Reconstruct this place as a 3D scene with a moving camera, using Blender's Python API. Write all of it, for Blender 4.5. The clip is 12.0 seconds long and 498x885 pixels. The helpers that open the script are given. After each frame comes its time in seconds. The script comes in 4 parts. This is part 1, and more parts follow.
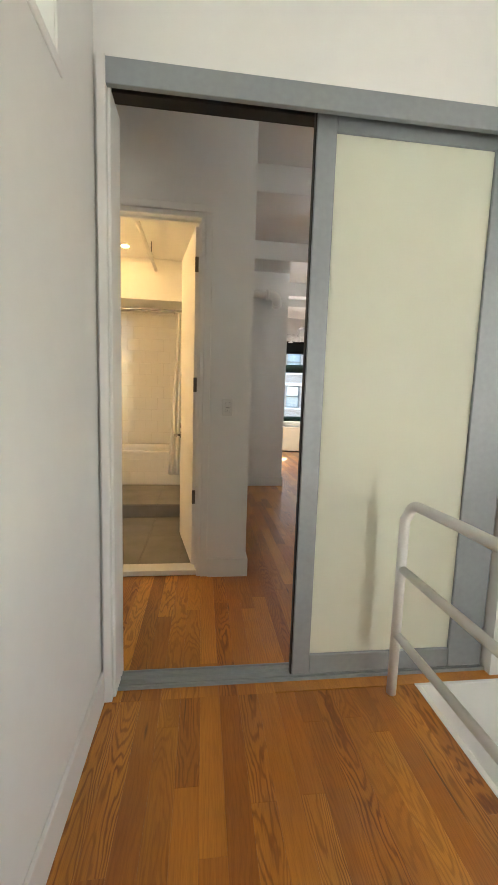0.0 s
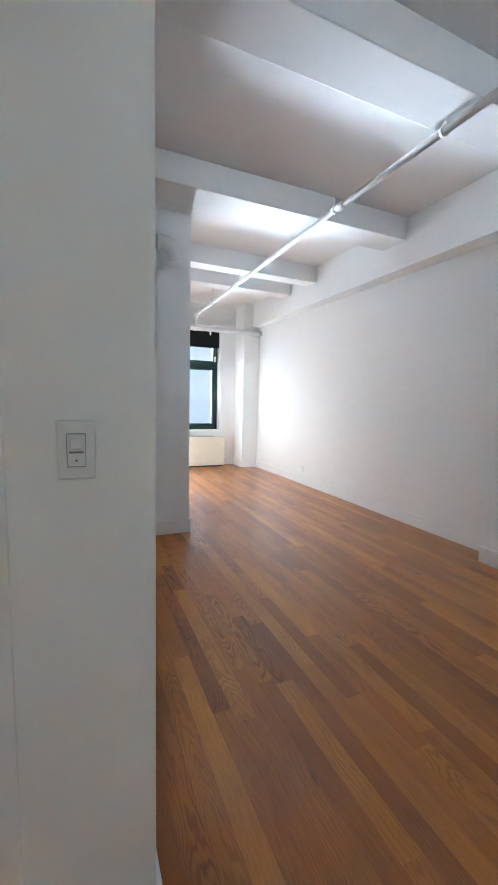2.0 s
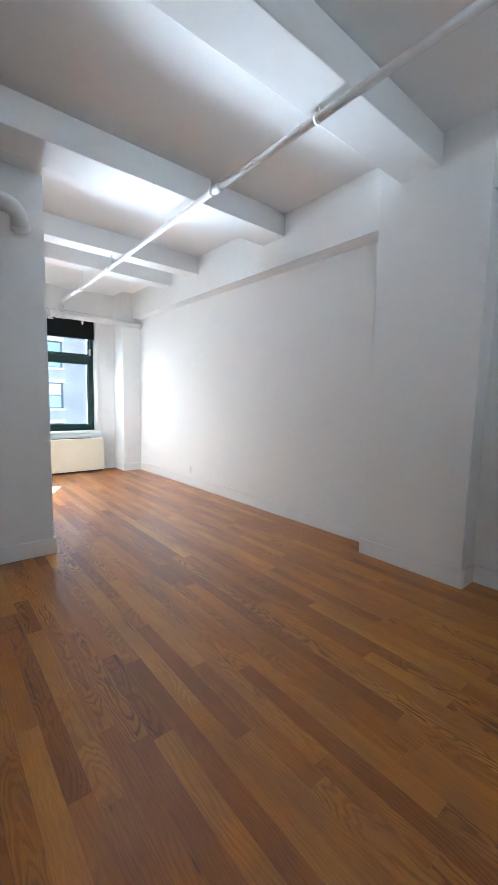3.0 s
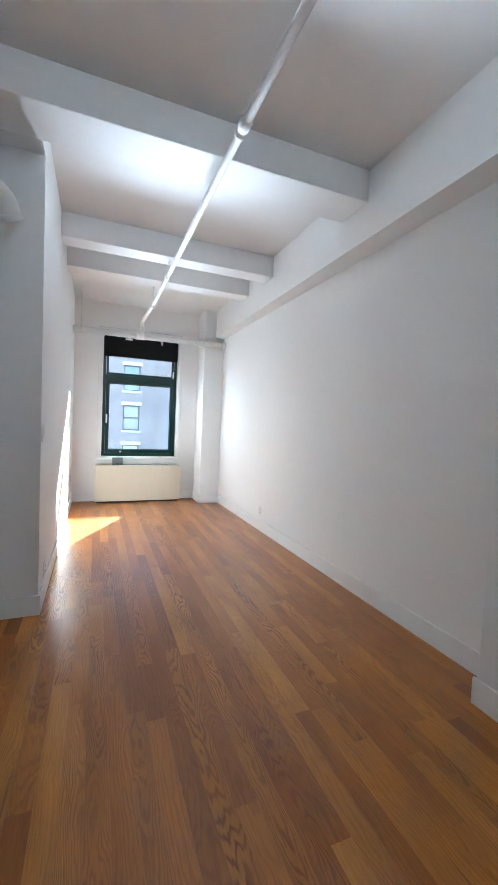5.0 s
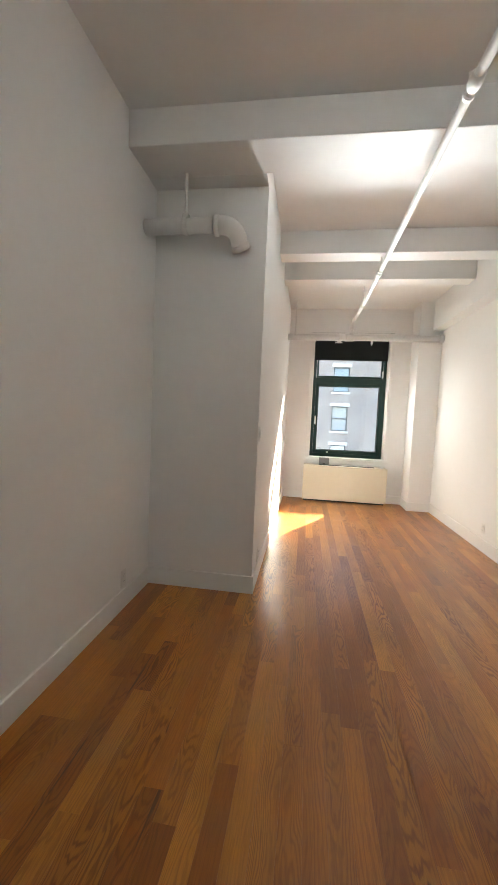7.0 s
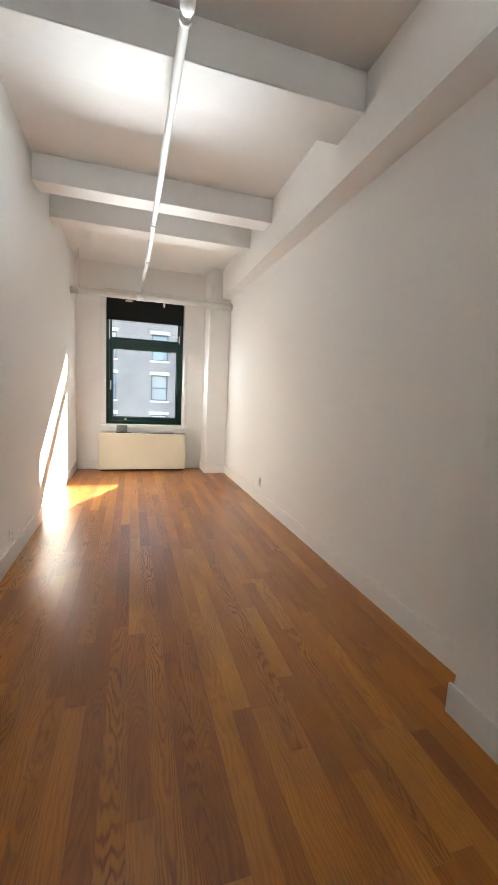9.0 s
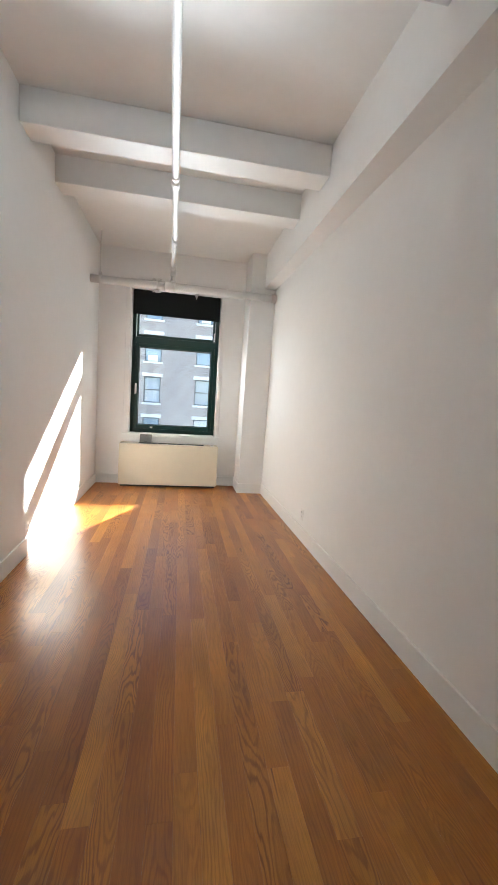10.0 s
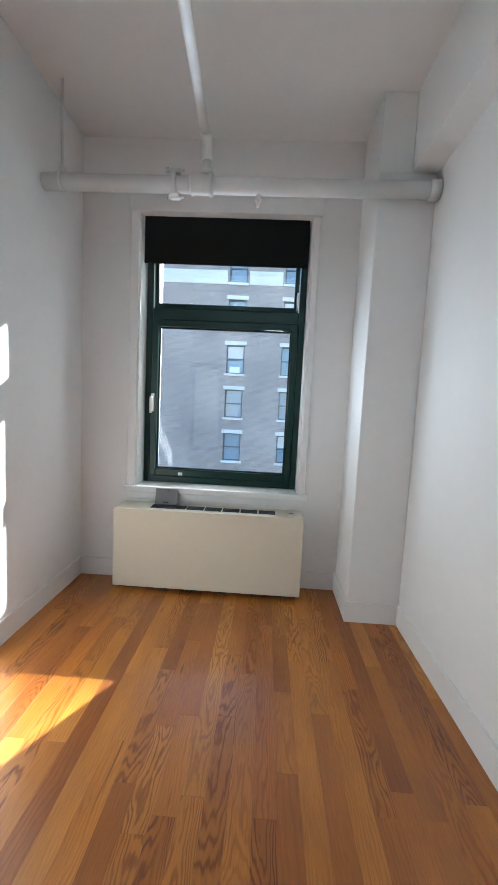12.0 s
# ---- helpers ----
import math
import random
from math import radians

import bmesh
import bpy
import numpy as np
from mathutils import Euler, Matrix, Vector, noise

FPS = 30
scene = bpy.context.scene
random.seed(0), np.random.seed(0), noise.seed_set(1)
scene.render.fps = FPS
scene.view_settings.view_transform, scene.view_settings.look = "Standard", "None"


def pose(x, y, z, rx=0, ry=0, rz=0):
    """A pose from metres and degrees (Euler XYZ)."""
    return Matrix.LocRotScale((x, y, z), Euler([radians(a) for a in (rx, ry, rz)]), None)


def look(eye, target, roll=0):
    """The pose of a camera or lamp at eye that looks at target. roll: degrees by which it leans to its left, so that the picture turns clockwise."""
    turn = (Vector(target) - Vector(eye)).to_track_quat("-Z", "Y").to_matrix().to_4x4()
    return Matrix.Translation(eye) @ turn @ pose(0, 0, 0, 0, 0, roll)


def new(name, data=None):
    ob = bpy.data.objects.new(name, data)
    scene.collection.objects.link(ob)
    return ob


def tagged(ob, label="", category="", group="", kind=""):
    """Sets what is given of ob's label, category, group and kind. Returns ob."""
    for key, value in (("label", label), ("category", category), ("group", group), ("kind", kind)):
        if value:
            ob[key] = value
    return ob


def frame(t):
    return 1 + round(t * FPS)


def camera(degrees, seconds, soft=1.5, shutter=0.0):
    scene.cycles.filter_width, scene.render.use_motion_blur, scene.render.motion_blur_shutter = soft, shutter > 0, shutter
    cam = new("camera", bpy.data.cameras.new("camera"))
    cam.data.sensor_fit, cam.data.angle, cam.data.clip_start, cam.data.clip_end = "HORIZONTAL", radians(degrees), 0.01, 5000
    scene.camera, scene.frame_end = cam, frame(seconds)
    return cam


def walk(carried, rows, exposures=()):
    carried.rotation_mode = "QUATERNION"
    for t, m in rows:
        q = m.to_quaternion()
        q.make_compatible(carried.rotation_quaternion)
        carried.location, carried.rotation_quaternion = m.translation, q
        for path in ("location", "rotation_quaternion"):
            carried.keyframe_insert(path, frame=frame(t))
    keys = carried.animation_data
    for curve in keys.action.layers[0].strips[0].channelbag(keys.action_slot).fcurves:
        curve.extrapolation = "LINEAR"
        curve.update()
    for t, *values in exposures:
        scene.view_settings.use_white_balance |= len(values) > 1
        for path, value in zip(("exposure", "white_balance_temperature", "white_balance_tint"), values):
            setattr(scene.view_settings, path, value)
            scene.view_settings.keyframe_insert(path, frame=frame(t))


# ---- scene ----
cam = camera(65.4, 12.0)
PATH = [
    (0, (0.606, 0.923, 1.298), (0.844, 2.894, 1.064), 1.8),
    (0.5, (0.601, 1.551, 1.319), (0.808, 3.531, 1.131), 2.2),
    (0.8, (0.617, 1.9, 1.328), (0.82, 3.88, 1.14), 1.9),
    (1, (0.629, 2.086, 1.338), (0.841, 4.066, 1.148), 1.8),
    (1.5, (0.693, 2.479, 1.352), (1.085, 4.428, 1.138), 1.5),
    (2, (0.778, 2.765, 1.328), (1.581, 4.584, 1.114), 1.4),
    (2.5, (0.885, 2.898, 1.348), (2.05, 4.508, 1.126), 1.2),
    (2.7, (0.905, 2.925, 1.327), (2.178, 4.452, 1.109), 1.3),
    (4.3, (1.763, 3.367, 1.365), (2.937, 4.98, 1.227), 2.0),
    (4.5, (1.857, 3.452, 1.378), (2.935, 5.132, 1.248), 1.8),
    (5, (2.113, 3.572, 1.358), (2.85, 5.429, 1.262), 2.5),
    (5.5, (2.311, 3.619, 1.39), (2.656, 5.586, 1.28), 2.7),
    (6, (2.302, 3.619, 1.381), (2.279, 5.615, 1.261), 2.7),
    (6.5, (2.181, 3.603, 1.376), (1.899, 5.579, 1.242), 2.5),
    (7, (2.132, 3.589, 1.372), (1.844, 5.564, 1.233), 2.5),
    (7.5, (2.247, 3.569, 1.381), (2.288, 5.563, 1.233), 2.5),
    (7.7, (2.305, 3.551, 1.377), (2.521, 5.533, 1.218), 2.4),
    (9.3, (2.652, 3.86, 1.303), (3.232, 5.756, 1.043), 2.8),
    (9.5, (2.681, 4.047, 1.304), (3.209, 5.959, 1.043), 3.1),
    (10, (2.897, 4.643, 1.325), (3.259, 6.597, 1.095), 3.9),
    (10.5, (3.055, 5.275, 1.402), (3.269, 7.252, 1.187), 4.1),
    (11, (3.129, 5.983, 1.394), (3.207, 7.971, 1.195), 4.0),
    (11.5, (3.17, 6.698, 1.379), (3.146, 8.688, 1.19), 3.4),
    (12, (3.164, 7.42, 1.364), (3.082, 9.41, 1.173), 2.8),
]
EXPOSURES = [(0, 4.25, 6800, 7), (1, 4.45, 6600, 7), (1.5, 4.45, 5900, 7), (2, 4.5, 5450, 5), (2.5, 4.5, 5400, 4), (4.5, 4.4, 5400, 4), (5.5, 4.15, 5450, 4), (7, 4.2, 6800, 7), (7.7, 4.15, 6800, 7), (9.5, 4.05, 6500, 7), (11, 3.65, 5800, 5), (12, 3.35, 5500, 4)]
walk(cam, [(t, look(eye, target, roll)) for t, eye, target, roll in PATH], EXPOSURES)

# ---- world, sun, lamps ----
SUN_DIR = Vector((1.0, 1.90, 1.26)).normalized()      # towards the sun
world = bpy.data.worlds.new("sky")
scene.world = world
world.use_nodes = True
wn = world.node_tree
sky = wn.nodes.new("ShaderNodeTexSky")
sky.sky_type, sky.sun_disc, sky.dust_density = "NISHITA", False, 0.0
sky.sun_elevation, sky.sun_rotation = math.asin(SUN_DIR.z), math.atan2(SUN_DIR.x, SUN_DIR.y)
wn.links.new(sky.outputs[0], wn.nodes["Background"].inputs[0])
wn.nodes["Background"].inputs[1].default_value = 0.06


def lamp(name, kind, m, energy, colour=(1, 1, 1), size=(1, 1), spread=180):
    data = bpy.data.lights.new(name, kind)
    data.energy, data.color = energy, colour
    if kind == "AREA":
        data.shape, data.size, data.size_y, data.spread = "RECTANGLE", size[0], size[1], radians(spread)
    ob = new(name, data)
    ob.matrix_world = m
    return ob


sun = lamp("sun", "SUN", look(SUN_DIR * 40, (0, 0, 0)), 5.0, (1.0, 0.94, 0.84))
sun.data.angle = radians(0.53)
# lamps added in the window opening in place of sky light, aimed deep, upward and east; daylight in the borrowed light
# of the hall
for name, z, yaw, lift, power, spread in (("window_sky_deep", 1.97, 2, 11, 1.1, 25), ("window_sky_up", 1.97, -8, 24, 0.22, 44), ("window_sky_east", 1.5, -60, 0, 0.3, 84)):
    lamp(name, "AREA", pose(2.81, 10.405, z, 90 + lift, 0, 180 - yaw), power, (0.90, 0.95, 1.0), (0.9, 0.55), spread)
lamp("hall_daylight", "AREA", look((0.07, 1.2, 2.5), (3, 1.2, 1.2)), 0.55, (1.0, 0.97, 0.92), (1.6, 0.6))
# added fill for the hall, set in an assumed stair opening out of view
lamp("stair_daylight", "AREA", look((2.92, -0.05, 1.5), (0, 0.9, 0.9)), 1.05, (1.0, 0.96, 0.90), (0.85, 1.15))


# ---- materials ----
class Nodes:
    """A short way to write a node tree."""
    def __init__(self, name):
        self.mat = bpy.data.materials.new(name)
        self.mat.use_nodes = True
        self.tree = self.mat.node_tree
        self.bsdf = self.tree.nodes["Principled BSDF"]

    def add(self, kind, **values):
        node = self.tree.nodes.new("ShaderNode" + kind)
        for key, value in values.items():
            setattr(node, key, value)
        return node

    def put(self, value, socket):
        if isinstance(value, bpy.types.NodeSocket):
            self.tree.links.new(value, socket)
        else:
            socket.default_value = value

    def math(self, op, a, b=0.0, c=0.0):
        node = self.add("Math", operation=op)
        self.put(a, node.inputs[0]), self.put(b, node.inputs[1]), self.put(c, node.inputs[2])
        return node.outputs[0]

    def mix(self, fac, a, b, blend="MIX"):
        node = self.add("Mix", data_type="RGBA", blend_type=blend)
        self.put(fac, node.inputs[0]), self.put(a, node.inputs[6]), self.put(b, node.inputs[7])
        return node.outputs[2]

    def noise(self, vector, scale, detail=3.0, rough=0.5):
        node = self.add("TexNoise")
        self.put(vector, node.inputs["Vector"])
        node.inputs["Scale"].default_value, node.inputs["Detail"].default_value, node.inputs["Roughness"].default_value = scale, detail, rough
        return node.outputs["Fac"]

    def ramp(self, fac, *stops):
        node = self.add("ValToRGB")
        while len(node.color_ramp.elements) < len(stops):
            node.color_ramp.elements.new(0.5)
        for e, (p, c) in zip(node.color_ramp.elements, stops):
            e.position, e.color = p, (*c, 1) if len(c) == 3 else c
        self.put(fac, node.inputs[0])
        return node.outputs[0]

    def place(self, scale=(1, 1, 1), shift=None, source="Object"):
        coords = self.add("TexCoord").outputs[source] if source != "World" else self.add("NewGeometry").outputs["Position"]
        node = self.add("Mapping")
        self.put(coords, node.inputs[0])
        node.inputs["Scale"].default_value = scale
        if shift is not None:
            self.put(shift, node.inputs["Location"])
        return node.outputs[0]

    def bump(self, height, strength, distance=0.001):
        node = self.add("Bump")
        node.inputs["Strength"].default_value, node.inputs["Distance"].default_value = strength, distance
        self.put(height, node.inputs["Height"])
        self.tree.links.new(node.outputs[0], self.bsdf.inputs["Normal"])

    def set(self, **values):
        for key, value in values.items():
            self.put(value, self.bsdf.inputs[key.replace("_", " ")])
        return self.mat


def rgb(r, g, b):
    return (r, g, b, 1.0)


def painted(name, colour, rough=0.68, relief=0.05, scale=160.0, stain=0.025):
    """Rolled paint: fine orange-peel relief and faint uneven tone."""
    n = Nodes(name)
    p = n.place(source="World")
    tone = n.ramp(n.noise(p, 0.9, 4), (0.3, (1 - stain,) * 3), (0.7, (1, 1, 1)))
    fine = n.ramp(n.noise(p, 14, 4), (0.35, (1 - stain * 0.5,) * 3), (0.65, (1, 1, 1)))
    col = n.mix(1.0, n.mix(1.0, rgb(*colour), tone, "MULTIPLY"), fine, "MULTIPLY")
    n.bump(n.math("ADD", n.noise(p, scale, 3), n.math("MULTIPLY", n.noise(p, 9, 3), 1.6)), relief, 0.0012)
    r = n.math("MULTIPLY_ADD", n.noise(p, 3, 3), 0.12, rough - 0.06)
    return n.set(Base_Color=col, Roughness=r, Specular_IOR_Level=0.3)


def plain(name, colour, rough=0.4, metal=0.0, wear=0.06, scale=60.0, relief=0.05):
    n = Nodes(name)
    p = n.place()
    col = n.mix(1.0, rgb(*colour), n.ramp(n.noise(p, scale * 0.2, 4), (0.3, (1 - wear,) * 3), (0.7, (1, 1, 1))), "MULTIPLY")
    n.bump(n.noise(p, scale, 3), relief, 0.0006)
    return n.set(Base_Color=col, Metallic=metal, Roughness=n.math("MULTIPLY_ADD", n.noise(p, scale * 0.4, 3), 0.14, rough - 0.07))


def oak():
    """Strip oak under amber varnish: plain-sawn arches or straight grain, pores, tone from board to board."""
    n = Nodes("oak_floor")
    rnd = n.add("ObjectInfo").outputs["Random"]

    def pick(k):
        return n.math("FRACT", n.math("MULTIPLY", rnd, k))

    shift = n.add("CombineXYZ")
    for i, k in enumerate((37.0, 91.0, 53.0)):
        n.put(n.math("MULTIPLY", rnd, k), shift.inputs[i])
    at = n.add("SeparateXYZ")
    n.put(n.add("TexCoord").outputs["Object"], at.inputs[0])
    x = n.math("ADD", at.outputs[0], n.math("MULTIPLY_ADD", pick(17.3), 0.05, -0.025))
    y = n.math("MULTIPLY", at.outputs[1], n.math("MULTIPLY_ADD", n.math("ROUND", pick(11.7)), 2.0, -1.0))
    wander = n.noise(n.place((9.0, 2.0, 1.0), shift.outputs[0]), 1.0, 2.0, 0.45)
    ripple = n.noise(n.place((60.0, 9.0, 1.0), shift.outputs[0]), 1.0, 2.0, 0.5)
    arch = n.math("MULTIPLY", n.math("POWER", n.math("MULTIPLY", x, 12.0), 2.0), n.math("MULTIPLY_ADD", pick(13.7), 8.0, 4.0))
    arch = n.math("ADD", arch, n.math("MULTIPLY", y, n.math("MULTIPLY_ADD", pick(5.9), 6.0, 2.5)))
    arch = n.math("ADD", arch, n.math("MULTIPLY", wander, 11.0))
    straight = n.math("ADD", n.math("MULTIPLY", x, n.math("MULTIPLY_ADD", pick(23.1), 50.0, 40.0)), n.math("MULTIPLY", wander, 5.0))
    kind = n.math("GREATER_THAN", pick(9.13), 0.5)
    rings = n.math("ADD", n.math("MULTIPLY", arch, kind), n.math("MULTIPLY", straight, n.math("SUBTRACT", 1.0, kind)))
    rings = n.math("ADD", rings, n.math("ADD", n.math("MULTIPLY", ripple, 1.1), n.math("MULTIPLY", n.noise(n.place((22.0, 4.0, 1.0), shift.outputs[0]), 1.0, 3.0, 0.6), 2.2)))
    ring = n.math("PINGPONG", rings, 0.5)
    line = n.ramp(ring, (0.0, (1, 1, 1)), (0.13, (0.75, 0.75, 0.75)), (0.25, (0.15, 0.15, 0.15)), (0.5, (0, 0, 0)))
    pores = n.ramp(n.noise(n.place((1.0, 0.035, 1.0), shift.outputs[0]), 380, 2, 0.6), (0.40, (1, 1, 1)), (0.52, (0, 0, 0)))
    light = n.ramp(pick(7.31), (0.0, (0.33, 0.112, 0.017)), (0.14, (0.52, 0.215, 0.036)), (0.30, (0.42, 0.150, 0.022)), (0.46, (0.60, 0.275, 0.056)), (0.60, (0.47, 0.180, 0.028)), (0.74, (0.35, 0.120, 0.018)), (0.84, (0.45, 0.168, 0.026)), (1.0, (0.56, 0.240, 0.043)))
    dark = n.mix(1.0, light, rgb(0.40, 0.31, 0.23), "MULTIPLY")
    amount = n.math("MULTIPLY", n.math("MULTIPLY", n.math("MULTIPLY_ADD", pick(3.77), 0.85, 0.3), n.math("MULTIPLY_ADD", kind, 0.62, 0.38)), n.math("MULTIPLY_ADD", n.noise(n.place((14, 2.5, 1), shift.outputs[0]), 1.0, 3, 0.6), 2.2, -0.25))
    col = n.mix(n.math("MULTIPLY", line, amount), light, dark)
    col = n.mix(n.math("MULTIPLY", pores, 0.22), col, dark)
    tone = n.ramp(n.noise(n.place((7, 1.6, 1), shift.outputs[0]), 1.0, 3), (0.3, (0.74, 0.68, 0.62)), (0.7, (1.08, 1.08, 1.08)))
    col = n.mix(1.0, n.mix(1.0, col, tone, "MULTIPLY"), rgb(1.10, 1.02, 0.68), "MULTIPLY")
    knots = n.add("TexVoronoi")
    n.put(n.place((9, 1.3, 1), shift.outputs[0]), knots.inputs["Vector"])
    knots.inputs["Scale"].default_value = 1.0
    col = n.mix(n.ramp(knots.outputs["Distance"], (0.0, (0.9, 0.9, 0.9)), (0.07, (0, 0, 0))), col, rgb(0.06, 0.022, 0.008))
    streak = n.ramp(n.noise(n.place((46, 1.1, 1), shift.outputs[0]), 1.0, 2, 0.5), (0.70, (0, 0, 0)), (0.76, (1, 1, 1)))
    col = n.mix(n.math("MULTIPLY", n.math("MULTIPLY", streak, n.math("GREATER_THAN", pick(29.3), 0.62)), 0.72), col, rgb(0.075, 0.027, 0.009))
    n.bump(n.math("ADD", n.math("MULTIPLY", pores, -0.5), n.math("MULTIPLY", n.noise(n.place((5, 2, 1), shift.outputs[0]), 1.0, 2), 1.6)), 0.10, 0.0012)
    rough = n.math("ADD", n.math("MULTIPLY_ADD", n.noise(n.place(source="World"), 4, 4), 0.14, 0.25), n.math("MULTIPLY", line, 0.06))
    return n.set(Base_Color=col, Roughness=rough, Coat_Weight=0.4, Coat_Roughness=0.24)


def brick_far():
    n = Nodes("grey_brown_brick")
    p = n.place((1, 1, 1), source="World")
    sep = n.add("SeparateXYZ")
    n.put(p, sep.inputs[0])
    flat = n.add("CombineXYZ")
    n.put(sep.outputs[0], flat.inputs[0]), n.put(sep.outputs[2], flat.inputs[1])
    b = n.add("TexBrick")
    n.put(flat.outputs[0], b.inputs["Vector"])
    for key, v in (("Scale", 1.0), ("Mortar Size", 0.012), ("Brick Width", 0.215), ("Row Height", 0.075), ("Bias", 0.0)):
        b.inputs[key].default_value = v
    b.inputs["Color1"].default_value, b.inputs["Color2"].default_value, b.inputs["Mortar"].default_value = rgb(0.30, 0.24, 0.215), rgb(0.44, 0.37, 0.34), rgb(0.47, 0.43, 0.41)
    stain = n.ramp(n.noise(p, 0.35, 5), (0.3, (0.72, 0.72, 0.74)), (0.7, (1.1, 1.08, 1.05)))
    return n.set(Base_Color=n.mix(1.0, b.outputs["Color"], stain, "MULTIPLY"), Roughness=0.9)


def grey_tile():
    n = Nodes("grey_porcelain")
    p = n.place(source="World")
    col = n.ramp(n.noise(p, 5, 5), (0.3, (0.150, 0.140, 0.125)), (0.7, (0.215, 0.20, 0.18)))
    n.bump(n.noise(p, 70, 3), 0.08, 0.001)
    return n.set(Base_Color=col, Roughness=0.5)


def glass(name, colour=(1, 1, 1)):
    """Thin clear pane: straight through, with a mirror's gloss that grows at grazing angles."""
    n = Nodes(name)
    clear, gloss, mix, edge = n.add("BsdfTransparent"), n.add("BsdfGlossy"), n.add("MixShader"), n.add("Fresnel")
    clear.inputs[0].default_value = rgb(*colour)
    gloss.inputs["Roughness"].default_value = 0.02
    edge.inputs["IOR"].default_value = 1.5
    n.put(n.math("MULTIPLY", edge.outputs[0], 1.6), mix.inputs[0])
    n.put(clear.outputs[0], mix.inputs[1]), n.put(gloss.outputs[0], mix.inputs[2])
    n.put(mix.outputs[0], n.tree.nodes["Material Output"].inputs[0])
    return n.mat


def frosted():
    """Acid-etched laminated glass: diffuse, lets light through."""
    n = Nodes("frosted_glass")
    out = n.tree.nodes["Material Output"]
    tr = n.add("BsdfTranslucent")
    tr.inputs[0].default_value = rgb(0.88, 0.90, 0.80)
    n.set(Base_Color=rgb(0.88, 0.90, 0.80), Roughness=0.45, Specular_IOR_Level=0.25)
    m = n.add("MixShader")
    m.inputs[0].default_value = 0.4
    n.tree.links.new(n.bsdf.outputs[0], m.inputs[1]), n.tree.links.new(tr.outputs[0], m.inputs[2])
    n.tree.links.new(m.outputs[0], out.inputs[0])
    return n.mat


def glowing(name, colour, strength):
    n = Nodes(name)
    return n.set(Base_Color=rgb(0.9, 0.9, 0.9), Emission_Color=rgb(*colour), Emission_Strength=strength)


WHITE = painted("white_wall_paint", (0.88, 0.88, 0.87))
CEIL = painted("white_ceiling_paint", (0.88, 0.875, 0.86), 0.85, 0.08, 90, 0.03)
TRIM = painted("white_trim_gloss", (0.88, 0.88, 0.87), 0.45, 0.05, 60, 0.03)
PIPE = plain("white_pipe_enamel", (0.80, 0.795, 0.78), 0.62, 0, 0.08, 30, 0.15)
OAK = oak()
ALU = plain("brushed_aluminium_grey", (0.34, 0.37, 0.40), 0.5, 0.35, 0.08, 200)
DARK = plain("black_gap", (0.02, 0.02, 0.02), 0.6)
GREEN = plain("dark_green_enamel", (0.006, 0.040, 0.034), 0.32, 0, 0.2, 40, 0.1)
BLACKFAB = plain("black_blackout_cloth", (0.004, 0.006, 0.007), 0.95, 0, 0.25, 500, 0.3)
CREAM = painted("cream_enamel", (0.78, 0.72, 0.58), 0.36, 0.04, 40, 0.03)
GREY = plain("grey_plastic", (0.22, 0.22, 0.22), 0.45)
SLOT = plain("dark_grille", (0.045, 0.055, 0.055), 0.5)
STEEL = plain("dull_steel", (0.16, 0.16, 0.16), 0.42, 1.0)
CHROME = plain("chrome", (0.50, 0.50, 0.50), 0.13, 1.0, 0.02, 40, 0.0)
PORCELAIN = plain("white_porcelain", (0.82, 0.81, 0.78), 0.12, 0, 0.02, 20, 0.0)
TILEW = plain("glazed_white_tile", (0.80, 0.79, 0.75), 0.13, 0, 0.05, 12, 0.1)
GROUT = plain("pale_grout", (0.70, 0.68, 0.63), 0.9)
TILEG = grey_tile()
GROUTG = plain("grey_grout", (0.135, 0.128, 0.115), 0.9)
MARBLE = painted("white_marble", (0.80, 0.79, 0.76), 0.25, 0.02, 30, 0.08)
CLOTH = plain("white_curtain_cloth", (0.80, 0.79, 0.76), 0.85, 0, 0.04, 400, 0.2)
PLASTIC = plain("white_plastic", (0.80, 0.80, 0.78), 0.3, 0, 0.02, 80, 0.02)
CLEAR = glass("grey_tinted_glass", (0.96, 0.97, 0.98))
FROST = frosted()
BRICK = brick_far()
STONE = painted("pale_stone", (0.82, 0.80, 0.78), 0.85, 0.2, 30, 0.15)
# pale blue colour paints the sky's reflection into the far panes
FARGLASS_SKY = plain("far_glass_with_sky", (0.34, 0.42, 0.50), 0.12, 0, 0.3, 1.0, 0.0)
FARFRAME = plain("far_window_frame", (0.10, 0.11, 0.12), 0.5)
ASPHALT = painted("asphalt", (0.05, 0.05, 0.052), 0.9, 0.3, 60, 0.2)
LAMPGLOW = glowing("lamp_glow", (1.0, 0.62, 0.24), 4.2)


# ---- building helpers ----
def box(bm, x0, x1, y0, y1, z0, z1, bevel=0.0, seg=1):
    made = bmesh.ops.create_cube(bm, size=1.0, matrix=Matrix.LocRotScale(((x0 + x1) / 2, (y0 + y1) / 2, (z0 + z1) / 2), None, (x1 - x0, y1 - y0, z1 - z0)))
    if bevel:
        edges = list({e for v in made["verts"] for e in v.link_edges})
        bmesh.ops.bevel(bm, geom=edges, offset=bevel, segments=seg, affect="EDGES", profile=0.5)
    return bm


